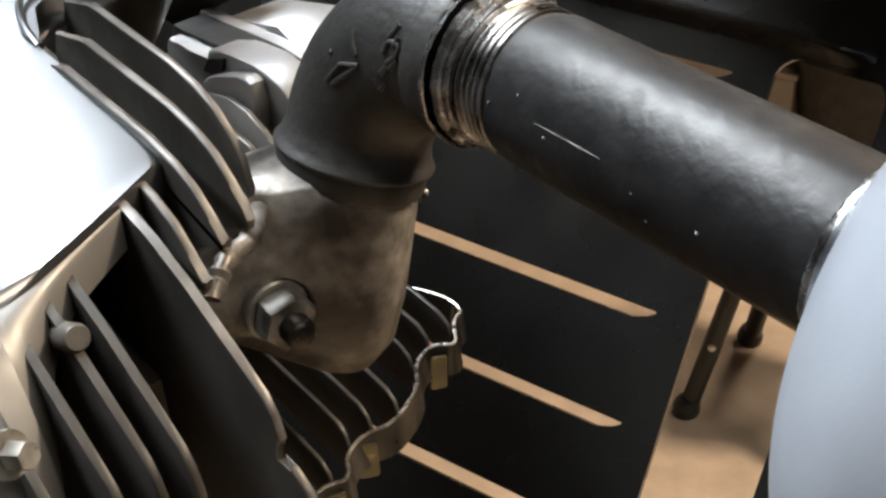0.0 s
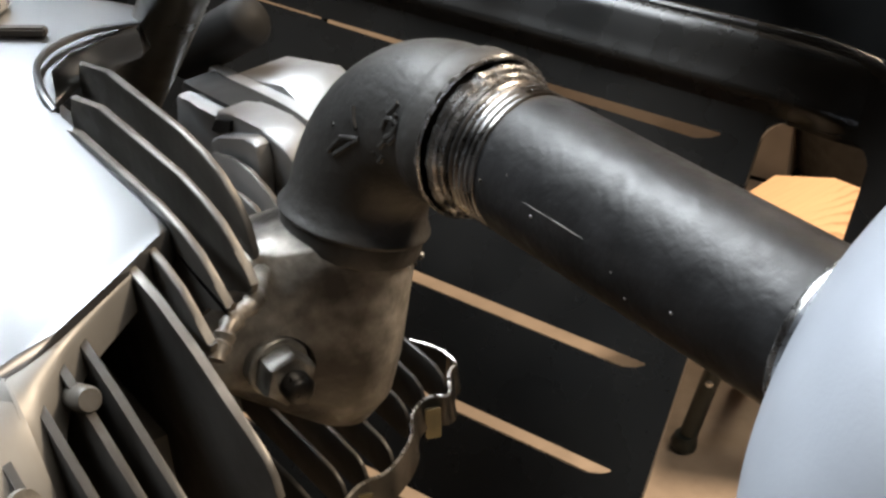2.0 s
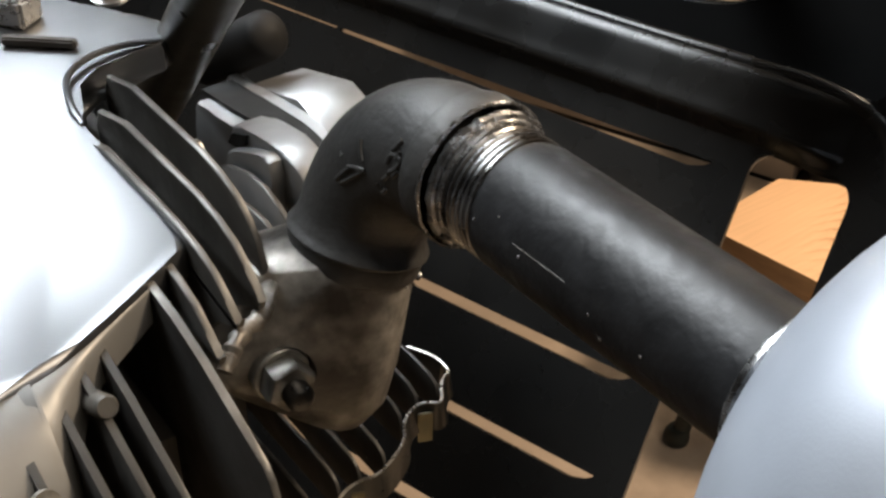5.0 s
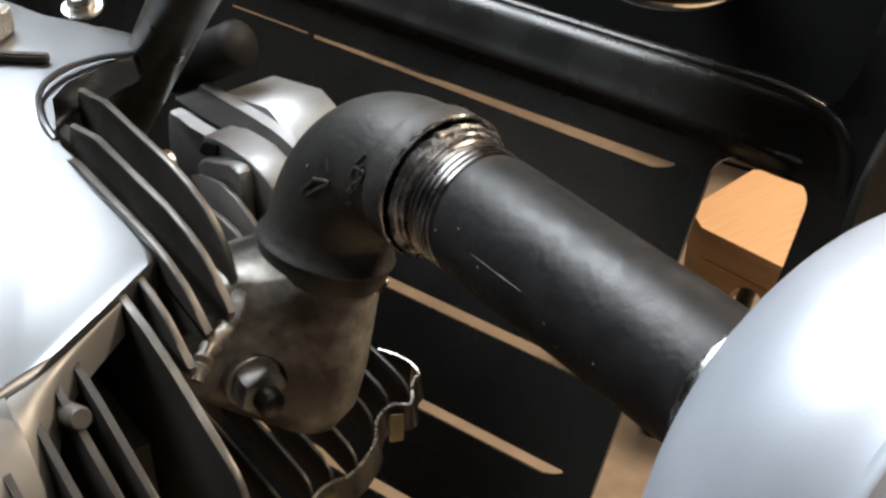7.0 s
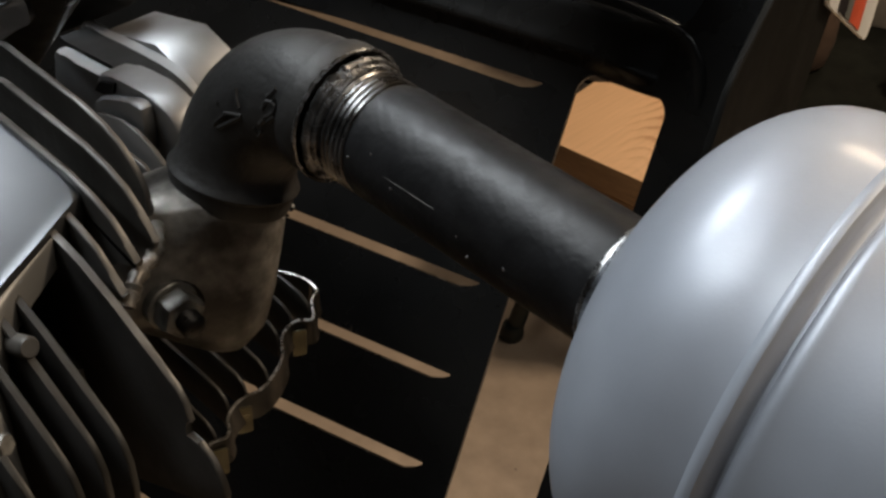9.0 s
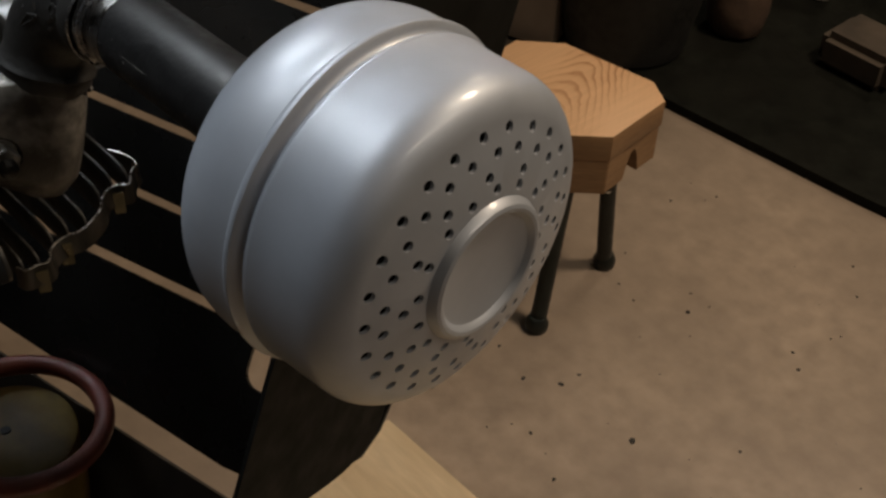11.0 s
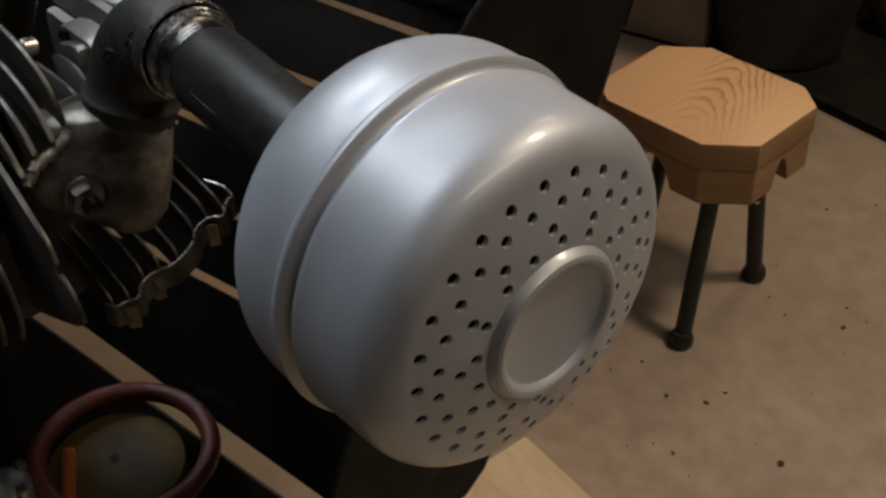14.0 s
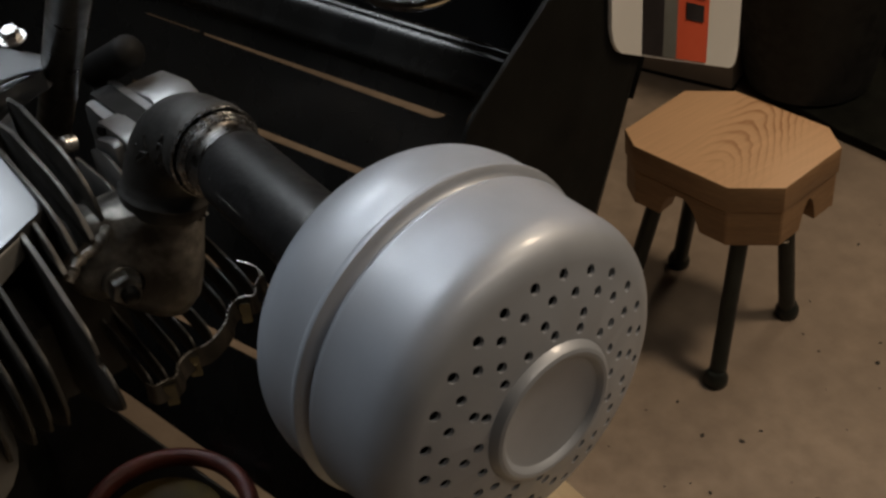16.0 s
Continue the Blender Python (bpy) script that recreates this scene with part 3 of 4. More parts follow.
    # small fins under the port, ending at the crimped guard, coloured darker for the shade there
    for y, end in ((0.0178, -0.0345), (0.0095, -0.0345), (0.0000, -0.0300), (-0.0140, -0.0185), (-0.0235, -0.0180), (-0.0320, -0.0165), (-0.0430, -0.0085), (-0.0500, -0.0098)):
        top = 0.7055 if y > -0.04 else 0.7045
        pts = [(-0.10, 0.691), (end - 0.003, 0.691), (end - 0.0005, 0.693), (end - 0.0004, top - 0.006), (end - 0.0018, top - 0.0022), (end - 0.006, top), (end - 0.016, top + 0.0004), (-0.10, top + 0.0004)]
        poly_fin("cooling_fin", pts, y, 0.0014, th, M_BLOCK, M_LOWSHADE)
    b = bmesh.new()
    lathe(b, (-0.003, -0.1035, 0.7885), (0.85, 0.05, 0.45), [(0, 0.0029), (0.0120, 0.0029), (0.0130, 0.0024), (0.0130, 0)], 20)
    part("boss", b, M_FIN, th)
    return th


ENGINE = engine()


def crimped_guard():
    """Wavy sheet hung round the ends of the small fins, with a bright rolled rim."""
    rim = [(-0.0600, 0.0225), (-0.0532, 0.0259), (-0.0483, 0.0272), (-0.0430, 0.0271), (-0.0408, 0.0255), (-0.0398, 0.0232), (-0.0368, 0.0202), (-0.0325, 0.0175), (-0.0312, 0.0148), (-0.0335, 0.0120), (-0.0342, 0.0082),
           (-0.0322, 0.0033), (-0.0291, 0.0), (-0.0249, -0.0028), (-0.0219, -0.0064), (-0.0192, -0.0110), (-0.0169, -0.0165), (-0.0164, -0.0208), (-0.0172, -0.0240), (-0.0170, -0.0280),
           (-0.0155, -0.0322), (-0.0130, -0.0357), (-0.0092, -0.0378), (-0.0072, -0.0405), (-0.0078, -0.0428), (-0.0084, -0.0457), (-0.0082, -0.0485), (-0.0092, -0.0507), (-0.0130, -0.0518)]
    line = smooth_line([(p, q, 0.7005) for p, q in rim], 5)
    b = bmesh.new()
    rows = []
    for drop, out in ((0.0, 0.0), (0.0012, 0.0002), (0.005, 0.0006), (0.0105, 0.0012)):
        ring = []
        for i, v in enumerate(line):
            d = (line[min(i + 1, len(line) - 1)] - line[max(i - 1, 0)]).normalized()
            side = Vector((-d.y, d.x, 0))
            side = side if side.x > 0 else -side
            ring.append((v + side * out - Vector((0, 0, drop)), side))
        rows.append(ring)
    grid = [[[b.verts.new(p + side * k * 0.0006) for p, side in r] for r in rows] for k in (0, 1)]
    n, m = len(rows), len(line)
    for g in grid:
        for i in range(n - 1):
            for j in range(m - 1):
                b.faces.new((g[i][j], g[i + 1][j], g[i + 1][j + 1], g[i][j + 1]))
    for i in (0, n - 1):
        for j in range(m - 1):
            b.faces.new((grid[0][i][j], grid[0][i][j + 1], grid[1][i][j + 1], grid[1][i][j]))
    for j in (0, m - 1):
        for i in range(n - 1):
            b.faces.new((grid[0][i][j], grid[0][i + 1][j], grid[1][i + 1][j], grid[1][i][j]))
    g = part("crimped_guard", b, M_GUARD, ENGINE, "thin wavy sheet-metal edge round the fins")
    b = bmesh.new()
    sweep(b, line, 0.0006, 8)
    part("rim", b, M_RIM, g, "bright worn rim")
    for x, y, w in ((-0.0318, 0.0100, 0.0052), (-0.0158, -0.0270, 0.0056), (-0.0066, -0.0440, 0.0056)):
        b = bmesh.new()
        prism(b, rounded(-w / 2, -0.0135, w / 2, 0.0, 0.0010, 3), (x, y, 0.6985), Vector((0.42, 0.91, 0)), (0.06, -0.02, 1), Vector((0.0007, -0.0003, 0)), 0.0002, 1)
        part("tab", b, M_TAB, g)


crimped_guard()


def exhaust_port():
    th = ENGINE
    c = TURN_AT
    b = bmesh.new()
    # one lumpy casting: the stub under the elbow runs over into the stud flange
    f = frame_of(LEG)
    pts = []
    for a, rad in ((0.0400, 0.0178), (0.0500, 0.0180), (0.0720, 0.0182), (0.0860, 0.0168), (0.0950, 0.0120), (0.0990, 0.0055)):
        lean = Vector((0.0030, 0.0040, 0)) * max(0.0, (a - 0.044) / 0.05)
        pts += [c + lean + LEG * a + f @ Vector((rad * math.cos(2 * math.pi * k / 32), rad * math.sin(2 * math.pi * k / 32), 0)) for k in range(32)]
    for x, rad in ((-0.060, 0.0190), (-0.036, 0.0165), (-0.0280, 0.0130)):
        pts += [Vector((x, -0.0470 + rad * math.cos(2 * math.pi * k / 24), 0.7540 + rad * math.sin(2 * math.pi * k / 24))) for k in range(24)]
    pts += [Vector((-0.048 + 0.005 * math.cos(k), -0.0600 + 0.006 * math.sin(k), 0.7760)) for k in range(6)]
    for p in pts:
        b.verts.new(p)
    hull = bmesh.ops.convex_hull(b, input=b.verts[:])
    bmesh.ops.delete(b, geom=list({v for v in hull["geom_interior"] + hull["geom_unused"] if isinstance(v, bmesh.types.BMVert)}), context="VERTS")
    # spot-faced seat of the nut, cut into the casting
    at, ax = Vector((-0.0215, -0.0455, 0.7525)), Vector((1, -0.08, 0.05)).normalized()
    seat = bmesh.new()
    lathe(seat, at - ax * 0.0006, ax, [(0, 0), (0, 0.0088), (0.05, 0.0125), (0.05, 0)], 32)
    b = carve(b, seat)
    port = part("exhaust_port", b, M_PORT, th, "scorched cast exhaust port with a bolted flange", angle=50)
    b = bmesh.new()
    lathe(b, at, ax, [(-0.003, 0.0084), (0.0010, 0.0084), (0.0014, 0.0080), (0.0014, 0)], 32)
    part("washer", b, M_DARKBOLT, port)
    b = bmesh.new()
    hexagon(b, at + ax * 0.0014, (1, -0.12, 0.08), 0.0130, 0.0075, 12)
    part("nut", b, M_DARKBOLT, port)
    b = bmesh.new()
    prof = [(0, 0.0038)]
    for k in range(4):
        prof += [(0.0092 + 0.0011 * k, 0.0036), (0.0097 + 0.0011 * k, 0.0041)]
    lathe(b, at, ax, prof + [(0.0138, 0.0036), (0.0144, 0.0028), (0.0144, 0)], 20)
    part("stud", b, M_SOOT, port)
    # ragged ridge of casting on which the short fins end
    rnd = random.Random(17)
    ridge = smooth_line([(0.0000, -0.0710, 0.7820), (-0.0062, -0.0630, 0.7852), (-0.0130, -0.0535, 0.7820), (-0.0300, -0.0415, 0.7755), (-0.0390, -0.0320, 0.7700)], 7)
    b = bmesh.new()
    sweep(b, [p + Vector((0, 0, rnd.uniform(-0.0006, 0.0006))) for p in ridge], [0.0023 * rnd.uniform(0.75, 1.2) for _ in ridge], 10)
    part("ridge", b, M_PORT, port)


exhaust_port()


def shroud():
    th = ENGINE
    out = [(-0.30, -0.055), (-0.20, -0.045), (-0.172, -0.036), (-0.159, -0.0275), (-0.1553, -0.0191), (-0.1453, -0.0137), (-0.1341, -0.0151), (-0.1292, -0.0215),
           (-0.1313, -0.0341), (-0.129, -0.0464), (-0.121, -0.0562), (-0.1065, -0.0614), (-0.0966, -0.0622), (-0.0599, -0.0622),
           (-0.0320, -0.0626), (-0.0285, -0.0640), (-0.0262, -0.0680), (-0.0164, -0.0854), (-0.0083, -0.1010), (-0.0035, -0.1100), (-0.0012, -0.1240), (0.0, -0.20), (-0.30, -0.20)]
    b = bmesh.new()
    prism(b, out, (0, 0, 0.7895), (1, 0, 0), (0, 1, 0), (0, 0, 0.0115), 0.0032, 3)
    sh = part("shroud", b, M_SHROUD, th, "silver pressed sheet-metal shroud")
    # turned-up lip at the notch
    b = bmesh.new()
    lip = smooth_line([(-0.1292, -0.0215, 0.802), (-0.1313, -0.0341, 0.803), (-0.129, -0.0464, 0.8035), (-0.121, -0.0562, 0.8035), (-0.1065, -0.0614, 0.803), (-0.0966, -0.0622, 0.801)], 5)
    sweep(b, lip, 0.0011, 8)
    part("lip", b, M_SHROUD, sh)

    def bolt(at, axis, flats=0.0085, washer=0.007, material=M_BOLT):
        bb = bmesh.new()
        lathe(bb, at, axis, [(0, 0), (0, washer), (0.0012, washer), (0.0012, 0)], 24)
        part("washer", bb, material, sh)
        bb = bmesh.new()
        hexagon(bb, Vector(at) + Vector(axis).normalized() * 0.0012, axis, flats, 0.005, 20)
        part("bolt_head", bb, material, sh)
    bolt((-0.170, -0.0205, 0.801), (0.1, -0.1, 1))
    bolt((0.0287, -0.1258, 0.7945), (1, 0.5, 0.4), 0.0048, 0.0044, M_DARKBOLT)
    # zinc clip with its screw
    b = bmesh.new()
    box(b, (-0.010, -0.006, 0.0), (0.010, 0.006, 0.010), 0.0012, pose(-0.173, -0.055, 0.801, 0, 0, 35))
    clip = part("clip", b, M_BOLT, sh, "small bent zinc clip")
    b = bmesh.new()
    box(b, (-0.012, -0.0016, 0.0), (0.012, 0.0016, 0.003), 0.0006, pose(-0.1485, -0.054, 0.8015, 0, 0, 48))
    part("link", b, M_BLOCK, sh)
    # rolled-down front of the shroud
    top = smooth_line([(-0.0190, -0.0790, 0.7992), (-0.0110, -0.0940, 0.7992), (-0.0055, -0.1055, 0.7992), (-0.0030, -0.1140, 0.7992), (-0.0018, -0.1240, 0.7992), (0.0, -0.20, 0.7992)], 6)
    low = smooth_line([(-0.0175, -0.0800, 0.7900), (-0.0060, -0.0985, 0.7880), (0.0040, -0.1085, 0.7820), (0.0170, -0.1160, 0.7650), (0.0320, -0.1260, 0.7280), (0.0420, -0.20, 0.700)], 6)
    b = bmesh.new()
    rows = []
    for p, q in zip(top, low):
        rows.append([b.verts.new((p.x + (q.x - p.x) * math.sin(k * math.pi / 16), p.y + (q.y - p.y) * math.sin(k * math.pi / 16), p.z + (q.z - p.z) * (1 - math.cos(k * math.pi / 16)))) for k in range(9)])
    for p, q in zip(rows, rows[1:]):
        for k in range(8):
            b.faces.new((p[k], p[k + 1], q[k + 1], q[k]))
    bmesh.ops.recalc_face_normals(b, faces=b.faces)
    bmesh.ops.solidify(b, geom=b.faces[:], thickness=0.0010)
    part("front_skirt", b, M_SKIRT, sh, "rolled dull front edge of the shroud")
    return sh


SHROUD = shroud()


def carburettor():
    th = thing("carburettor", (-0.10, 0.02, 0.70), "cast aluminium housing with flanges and a dark gasket", "carburettor")

    def plate(name, outline, y0, y1, material, bevel, label=""):
        b = bmesh.new()
        prism(b, outline, (0, y0, 0), (1, 0, 0), (0, 0, 1), (0, y1 - y0, 0), bevel, 2)
        return part(name, b, material, th, label)

    def arch(dx, dz, grow=0.0):
        base = [(-0.176, 0.720), (-0.1740, 0.7535), (-0.1640, 0.7568), (-0.1388, 0.7610), (-0.1154, 0.7634), (-0.1010, 0.7604), (-0.0945, 0.7540), (-0.0930, 0.7460), (-0.0950, 0.720)]
        return [(v.x, v.y) for v in smooth_line([(x + dx + grow * (x > -0.13), z + dz, 0) for x, z in base], 3)]
    plate("housing", [(-0.180, 0.720), (-0.1725, 0.7480), (-0.1620, 0.7560), (-0.1285, 0.7655), (-0.1045, 0.7590), (-0.0960, 0.7460), (-0.0960, 0.720)], 0.024, 0.0480, M_ALU, 0.0022, "bright cast aluminium housing")
    plate("flange", arch(0.0, 0.0), 0.0195, 0.024, M_ALU, 0.0008)
    plate("gasket", arch(0.004, 0.0004), 0.0072, 0.0195, M_BLACKMATT, 0.0004, "dark thick gasket")
    plate("cover", arch(0.010, -0.0006), 0.0015, 0.0072, M_ALU, 0.0012)
    plate("inner_flange", soften([(-0.1135, 0.7560), (-0.1123, 0.7752), (-0.0990, 0.7795), (-0.0788, 0.7825), (-0.0680, 0.7805), (-0.0626, 0.7740), (-0.0630, 0.7400), (-0.110, 0.7400)], 0.2, 1), -0.010, 0.0015, M_ALU, 0.0012)
    plate("lug", soften([(-0.1075, 0.7650), (-0.1060, 0.7700), (-0.0985, 0.7738), (-0.0800, 0.7815), (-0.0760, 0.7800), (-0.0765, 0.7560), (-0.1050, 0.7560)], 0.2, 1), -0.0150, -0.010, M_ALU, 0.0012)
    # thin black plate drawn for the darkness of the lug's hole
    plate("lug_hole_shade", [(-0.1120, 0.7690), (-0.1080, 0.7744), (-0.0985, 0.7780), (-0.1000, 0.7735), (-0.1065, 0.7700)], -0.0112, -0.0098, M_BLACKMATT, 0.0)
    b = bmesh.new()
    lathe(b, (-0.108, -0.024, 0.7720), (0.2, -1, 0.3), [(0, 0.0), (0, 0.0042), (0.006, 0.0042), (0.0068, 0.0034), (0.0068, 0)], 18)
    part("screw_head", b, M_BOLT, th)
    b = bmesh.new()
    sweep(b, [(-0.190, -0.010, 0.735), (-0.152, -0.011, 0.7765), (-0.112, -0.013, 0.8195), (-0.060, -0.016, 0.873)], 0.0098, 24, squash=0.7)
    part("filler_tube", b, M_TUBE, th, "dark olive metal tube")
    b = bmesh.new()
    sweep(b, [(-0.195, 0.022, 0.752), (-0.160, 0.0312, 0.775), (-0.1575, 0.0319, 0.7767), (-0.156, 0.0323, 0.7777)], [0.0095, 0.0095, 0.0070, 0.0010], 18)
    part("stub", b, M_BLACKMATT, th)


carburettor()

# ---- black side panel ----
PS = Vector((0.95794, 0.28698, 0.0))
PU = Vector((-0.15309, 0.51100, 0.84584)).normalized()
PN = PS.cross(PU)
PO = Vector((-0.0436, 0.1443, 0.7367))


def on_panel(s, u, n=0.0):
    return PO + PS * s + PU * u + PN * n


def panel():
    th = thing("side_panel", on_panel(0.0, -0.23), "black enamelled sheet-metal side panel with slots and a tall window", "panel")
    b = bmesh.new()
    out = [(-0.42, -0.2180), (-0.1746, -0.2310), (-0.1081, -0.2372), (0.0180, -0.2480), (0.0400, -0.2470), (0.060, -0.240), (0.0797, -0.2245), (0.0935, -0.207), (0.0986, -0.189), (0.1001, -0.170), (0.0975, 0.02), (0.0945, 0.16), (-0.42, 0.16)]
    prism(b, out, PO - PN * 0.0024, PS, PU, PN * 0.0024, 0.0006, 1)
    cut = bmesh.new()
    for u, h in ((0.0, 0.0021), (-0.0425, 0.0021), (-0.0852, 0.0023), (-0.1262, 0.0024), (-0.1672, 0.0030)):
        left = -0.1765 if u == 0.0 else -0.2255
        low = -0.0002 if u == 0.0 else u - h
        high = 0.0012 if u == 0.0 else u + h
        prism(cut, [(left, low), (-0.0075, u - h), (-0.0020, u - h * 0.2), (0.0012, u + h * 0.7), (0.0010, u + h), (left, high)], PO - PN * 0.02, PS, PU, PN * 0.04)
    prism(cut, [(-0.2255, 0.0006), (-0.1785, 0.0004), (-0.1785, 0.0012), (-0.2255, 0.0014)], PO - PN * 0.02, PS, PU, PN * 0.04)
    prism(cut, rounded(0.0150, -0.2000, 0.0522, 0.0118, 0.009, 6), PO - PN * 0.02, PS, PU, PN * 0.04)
    well = [(-0.50, 0.0392), (0.0330, 0.0392), (0.0440, 0.0372), (0.0500, 0.0420), (0.0530, 0.0520), (0.0550, 0.20), (-0.50, 0.20)]
    prism(cut, well, PO - PN * 0.02, PS, PU, PN * 0.04)
    plate = carve(b, cut)
    part("plate", plate, M_BLACK, th, smooth=True, angle=20)
    # pressed shoulder over the slots: a sharp crest that falls back towards the well, and fades out by the window
    def ease(v):
        v = min(1.0, max(0.0, v))
        return v * v * (3 - 2 * v)
    b = bmesh.new()
    across = [(0.0112, -0.0012), (0.0128, 0.0002), (0.0146, 0.0022), (0.0162, 0.0042), (0.0174, 0.0053), (0.0186, 0.0058), (0.0200, 0.0057), (0.0218, 0.0053), (0.0250, 0.0050), (0.0290, 0.0047), (0.0330, 0.0043), (0.0362, 0.0038), (0.0382, 0.0024), (0.0392, -0.0012)]
    rows = []
    for s in [-0.42 + 0.02 * k for k in range(21)] + [-0.01 + 0.004 * k for k in range(18)]:
        h = 1.0 - ease((s - 0.026) / 0.026)
        rows.append([b.verts.new(on_panel(s, u - 0.0012 * ease((s - 0.012) / 0.03), -0.0012 + (n + 0.0012) * h)) for u, n in across])
    for p, q in zip(rows, rows[1:]):
        for k in range(len(across) - 1):
            b.faces.new((p[k], p[k + 1], q[k + 1], q[k]))
        b.faces.new((p[-1], p[0], q[0], q[-1]))
    b.faces.new(rows[0])
    b.faces.new(rows[-1][::-1])
    part("shoulder", b, M_BLACK, th, angle=80)
    # rolled edge of the well
    b = bmesh.new()
    line = smooth_line([(-0.42, 0.0395, 0), (-0.1, 0.0395, 0), (0.000, 0.0400, 0), (0.020, 0.0405, 0), (0.038, 0.0388, 0), (0.0484, 0.0362, 0), (0.0555, 0.0315, 0), (0.0610, 0.0235, 0), (0.0640, 0.010, 0), (0.0650, -0.010, 0)], 8)
    rows, count = [], len(line)
    for i, p in enumerate(line):
        d = (line[min(i + 1, count - 1)] - line[max(i - 1, 0)]).normalized()
        side = Vector((-d.y, d.x, 0))
        fade = min(1.0, (count - 1 - i) / 14.0)
        rows.append([b.verts.new(on_panel(p.x + side.x * w, p.y + side.y * w, -0.0015 + n * fade)) for w, n in ((-0.0052, 0.0), (-0.0036, 0.0014), (-0.0020, 0.0022), (-0.0006, 0.0026), (0.0006, 0.0024), (0.0016, 0.0014), (0.0022, -0.0006), (0.0024, -0.004))])
    for p, q in zip(rows, rows[1:]):
        for k in range(7):
            b.faces.new((p[k], p[k + 1], q[k + 1], q[k]))
        b.faces.new((p[7], p[0], q[0], q[7]))
    b.faces.new(rows[0])
    b.faces.new(rows[-1][::-1])
    part("well_lip", b, M_BLACK, th, angle=80)
    # the sunken well behind the lip, its lining blackened to carry the depth's shade
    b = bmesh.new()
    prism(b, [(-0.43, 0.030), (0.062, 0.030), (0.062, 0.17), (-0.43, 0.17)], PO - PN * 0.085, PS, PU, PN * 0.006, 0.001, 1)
    part("well_back", b, M_WELLSHADE, th)
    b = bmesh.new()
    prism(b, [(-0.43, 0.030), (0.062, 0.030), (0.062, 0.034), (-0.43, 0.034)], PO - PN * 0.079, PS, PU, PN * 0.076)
    part("well_side", b, M_WELLSHADE, th)
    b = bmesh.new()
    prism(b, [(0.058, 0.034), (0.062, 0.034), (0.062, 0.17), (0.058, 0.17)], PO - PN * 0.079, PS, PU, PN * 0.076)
    part("well_side", b, M_WELLSHADE, th)
    b = bmesh.new()
    prism(b, [(-0.42, -0.2320), (-0.1844, -0.2485), (-0.1409, -0.2525), (-0.052, -0.2597), (0.030, -0.2655), (0.10, -0.2690), (0.10, -0.33), (-0.42, -0.33)], PO - PN * 0.0048, PS, PU, PN * 0.0028, 0.0006, 1)
    part("lower_rail", b, M_RAIL, th)
    # side flange, bent forward square to the panel
    b = bmesh.new()
    edge = smooth_line([(-0.1800, 0.0005, 0), (-0.1950, 0.0060, 0), (-0.2062, 0.0287, 0), (-0.2121, 0.0583, 0), (-0.2170, 0.0950, 0), (-0.2180, 0.1265, 0)], 4)
    edge = [(v.x, v.y) for v in edge] + [(-0.1930, 0.1285), (-0.1268, 0.1320), (0.0100, 0.1320), (0.0200, 0.1335), (0.0280, 0.1305), (0.0750, 0.0978), (0.1250, 0.0610), (0.1250, 0.0005)]
    prism(b, edge, PO + PS * 0.0962, PU, PN, PS * 0.0022, 0.0005, 1)
    part("side_flange", b, M_FLANGE, th, "dusty black side flange bent square to the panel")
    # legs down to the floor board
    for sx in (-0.38, 0.06):
        top = on_panel(sx, -0.32, -0.018)
        b = bmesh.new()
        box(b, (-0.02, -0.014, 0.012), (0.02, 0.014, top.z), 0.002, Matrix.Translation((top.x, top.y, 0)))
        part("post", b, M_BLACKMATT, th)
    return th


panel()


def dial():
    th = thing("dial", on_panel(0.0, 0.10, -0.10), "round black dial with a bright chrome rim", "dial")
    c, ax = Vector((-0.0602, 0.1523, 0.8375)), Vector((0.40, -0.52, 0.76)).normalized()
    k = 1.08
    b = bmesh.new()
    lathe(b, c, ax, [(h, r * k) for h, r in ((-0.004, 0.0400), (0.0, 0.0410), (0.003, 0.0424), (0.0055, 0.0427), (0.0075, 0.0420), (0.0082, 0.0404), (0.0066, 0.0390), (0.0064, 0.0368), (0.0078, 0.0356), (0.0070, 0.0342), (0.0050, 0.0335), (-0.004, 0.0335))], 72, closed=True)
    part("rim", b, M_CHROME, th, "bright chrome rim")
    b = bmesh.new()
    lathe(b, c, ax, [(-0.006, 0.0), (-0.004, 0.0400), (0.0030, 0.0364), (0.0030, 0.0)], 48)
    part("face", b, M_BLACK, th)
    b = bmesh.new()
    away = Vector((-0.617, 0.704, -0.351))
    sweep(b, [c + away * 0.004, c + away * 0.05, c + away * 0.10, c + away * 0.131], 0.012, 16)
    part("stem", b, M_BLACKMATT, th)


dial()


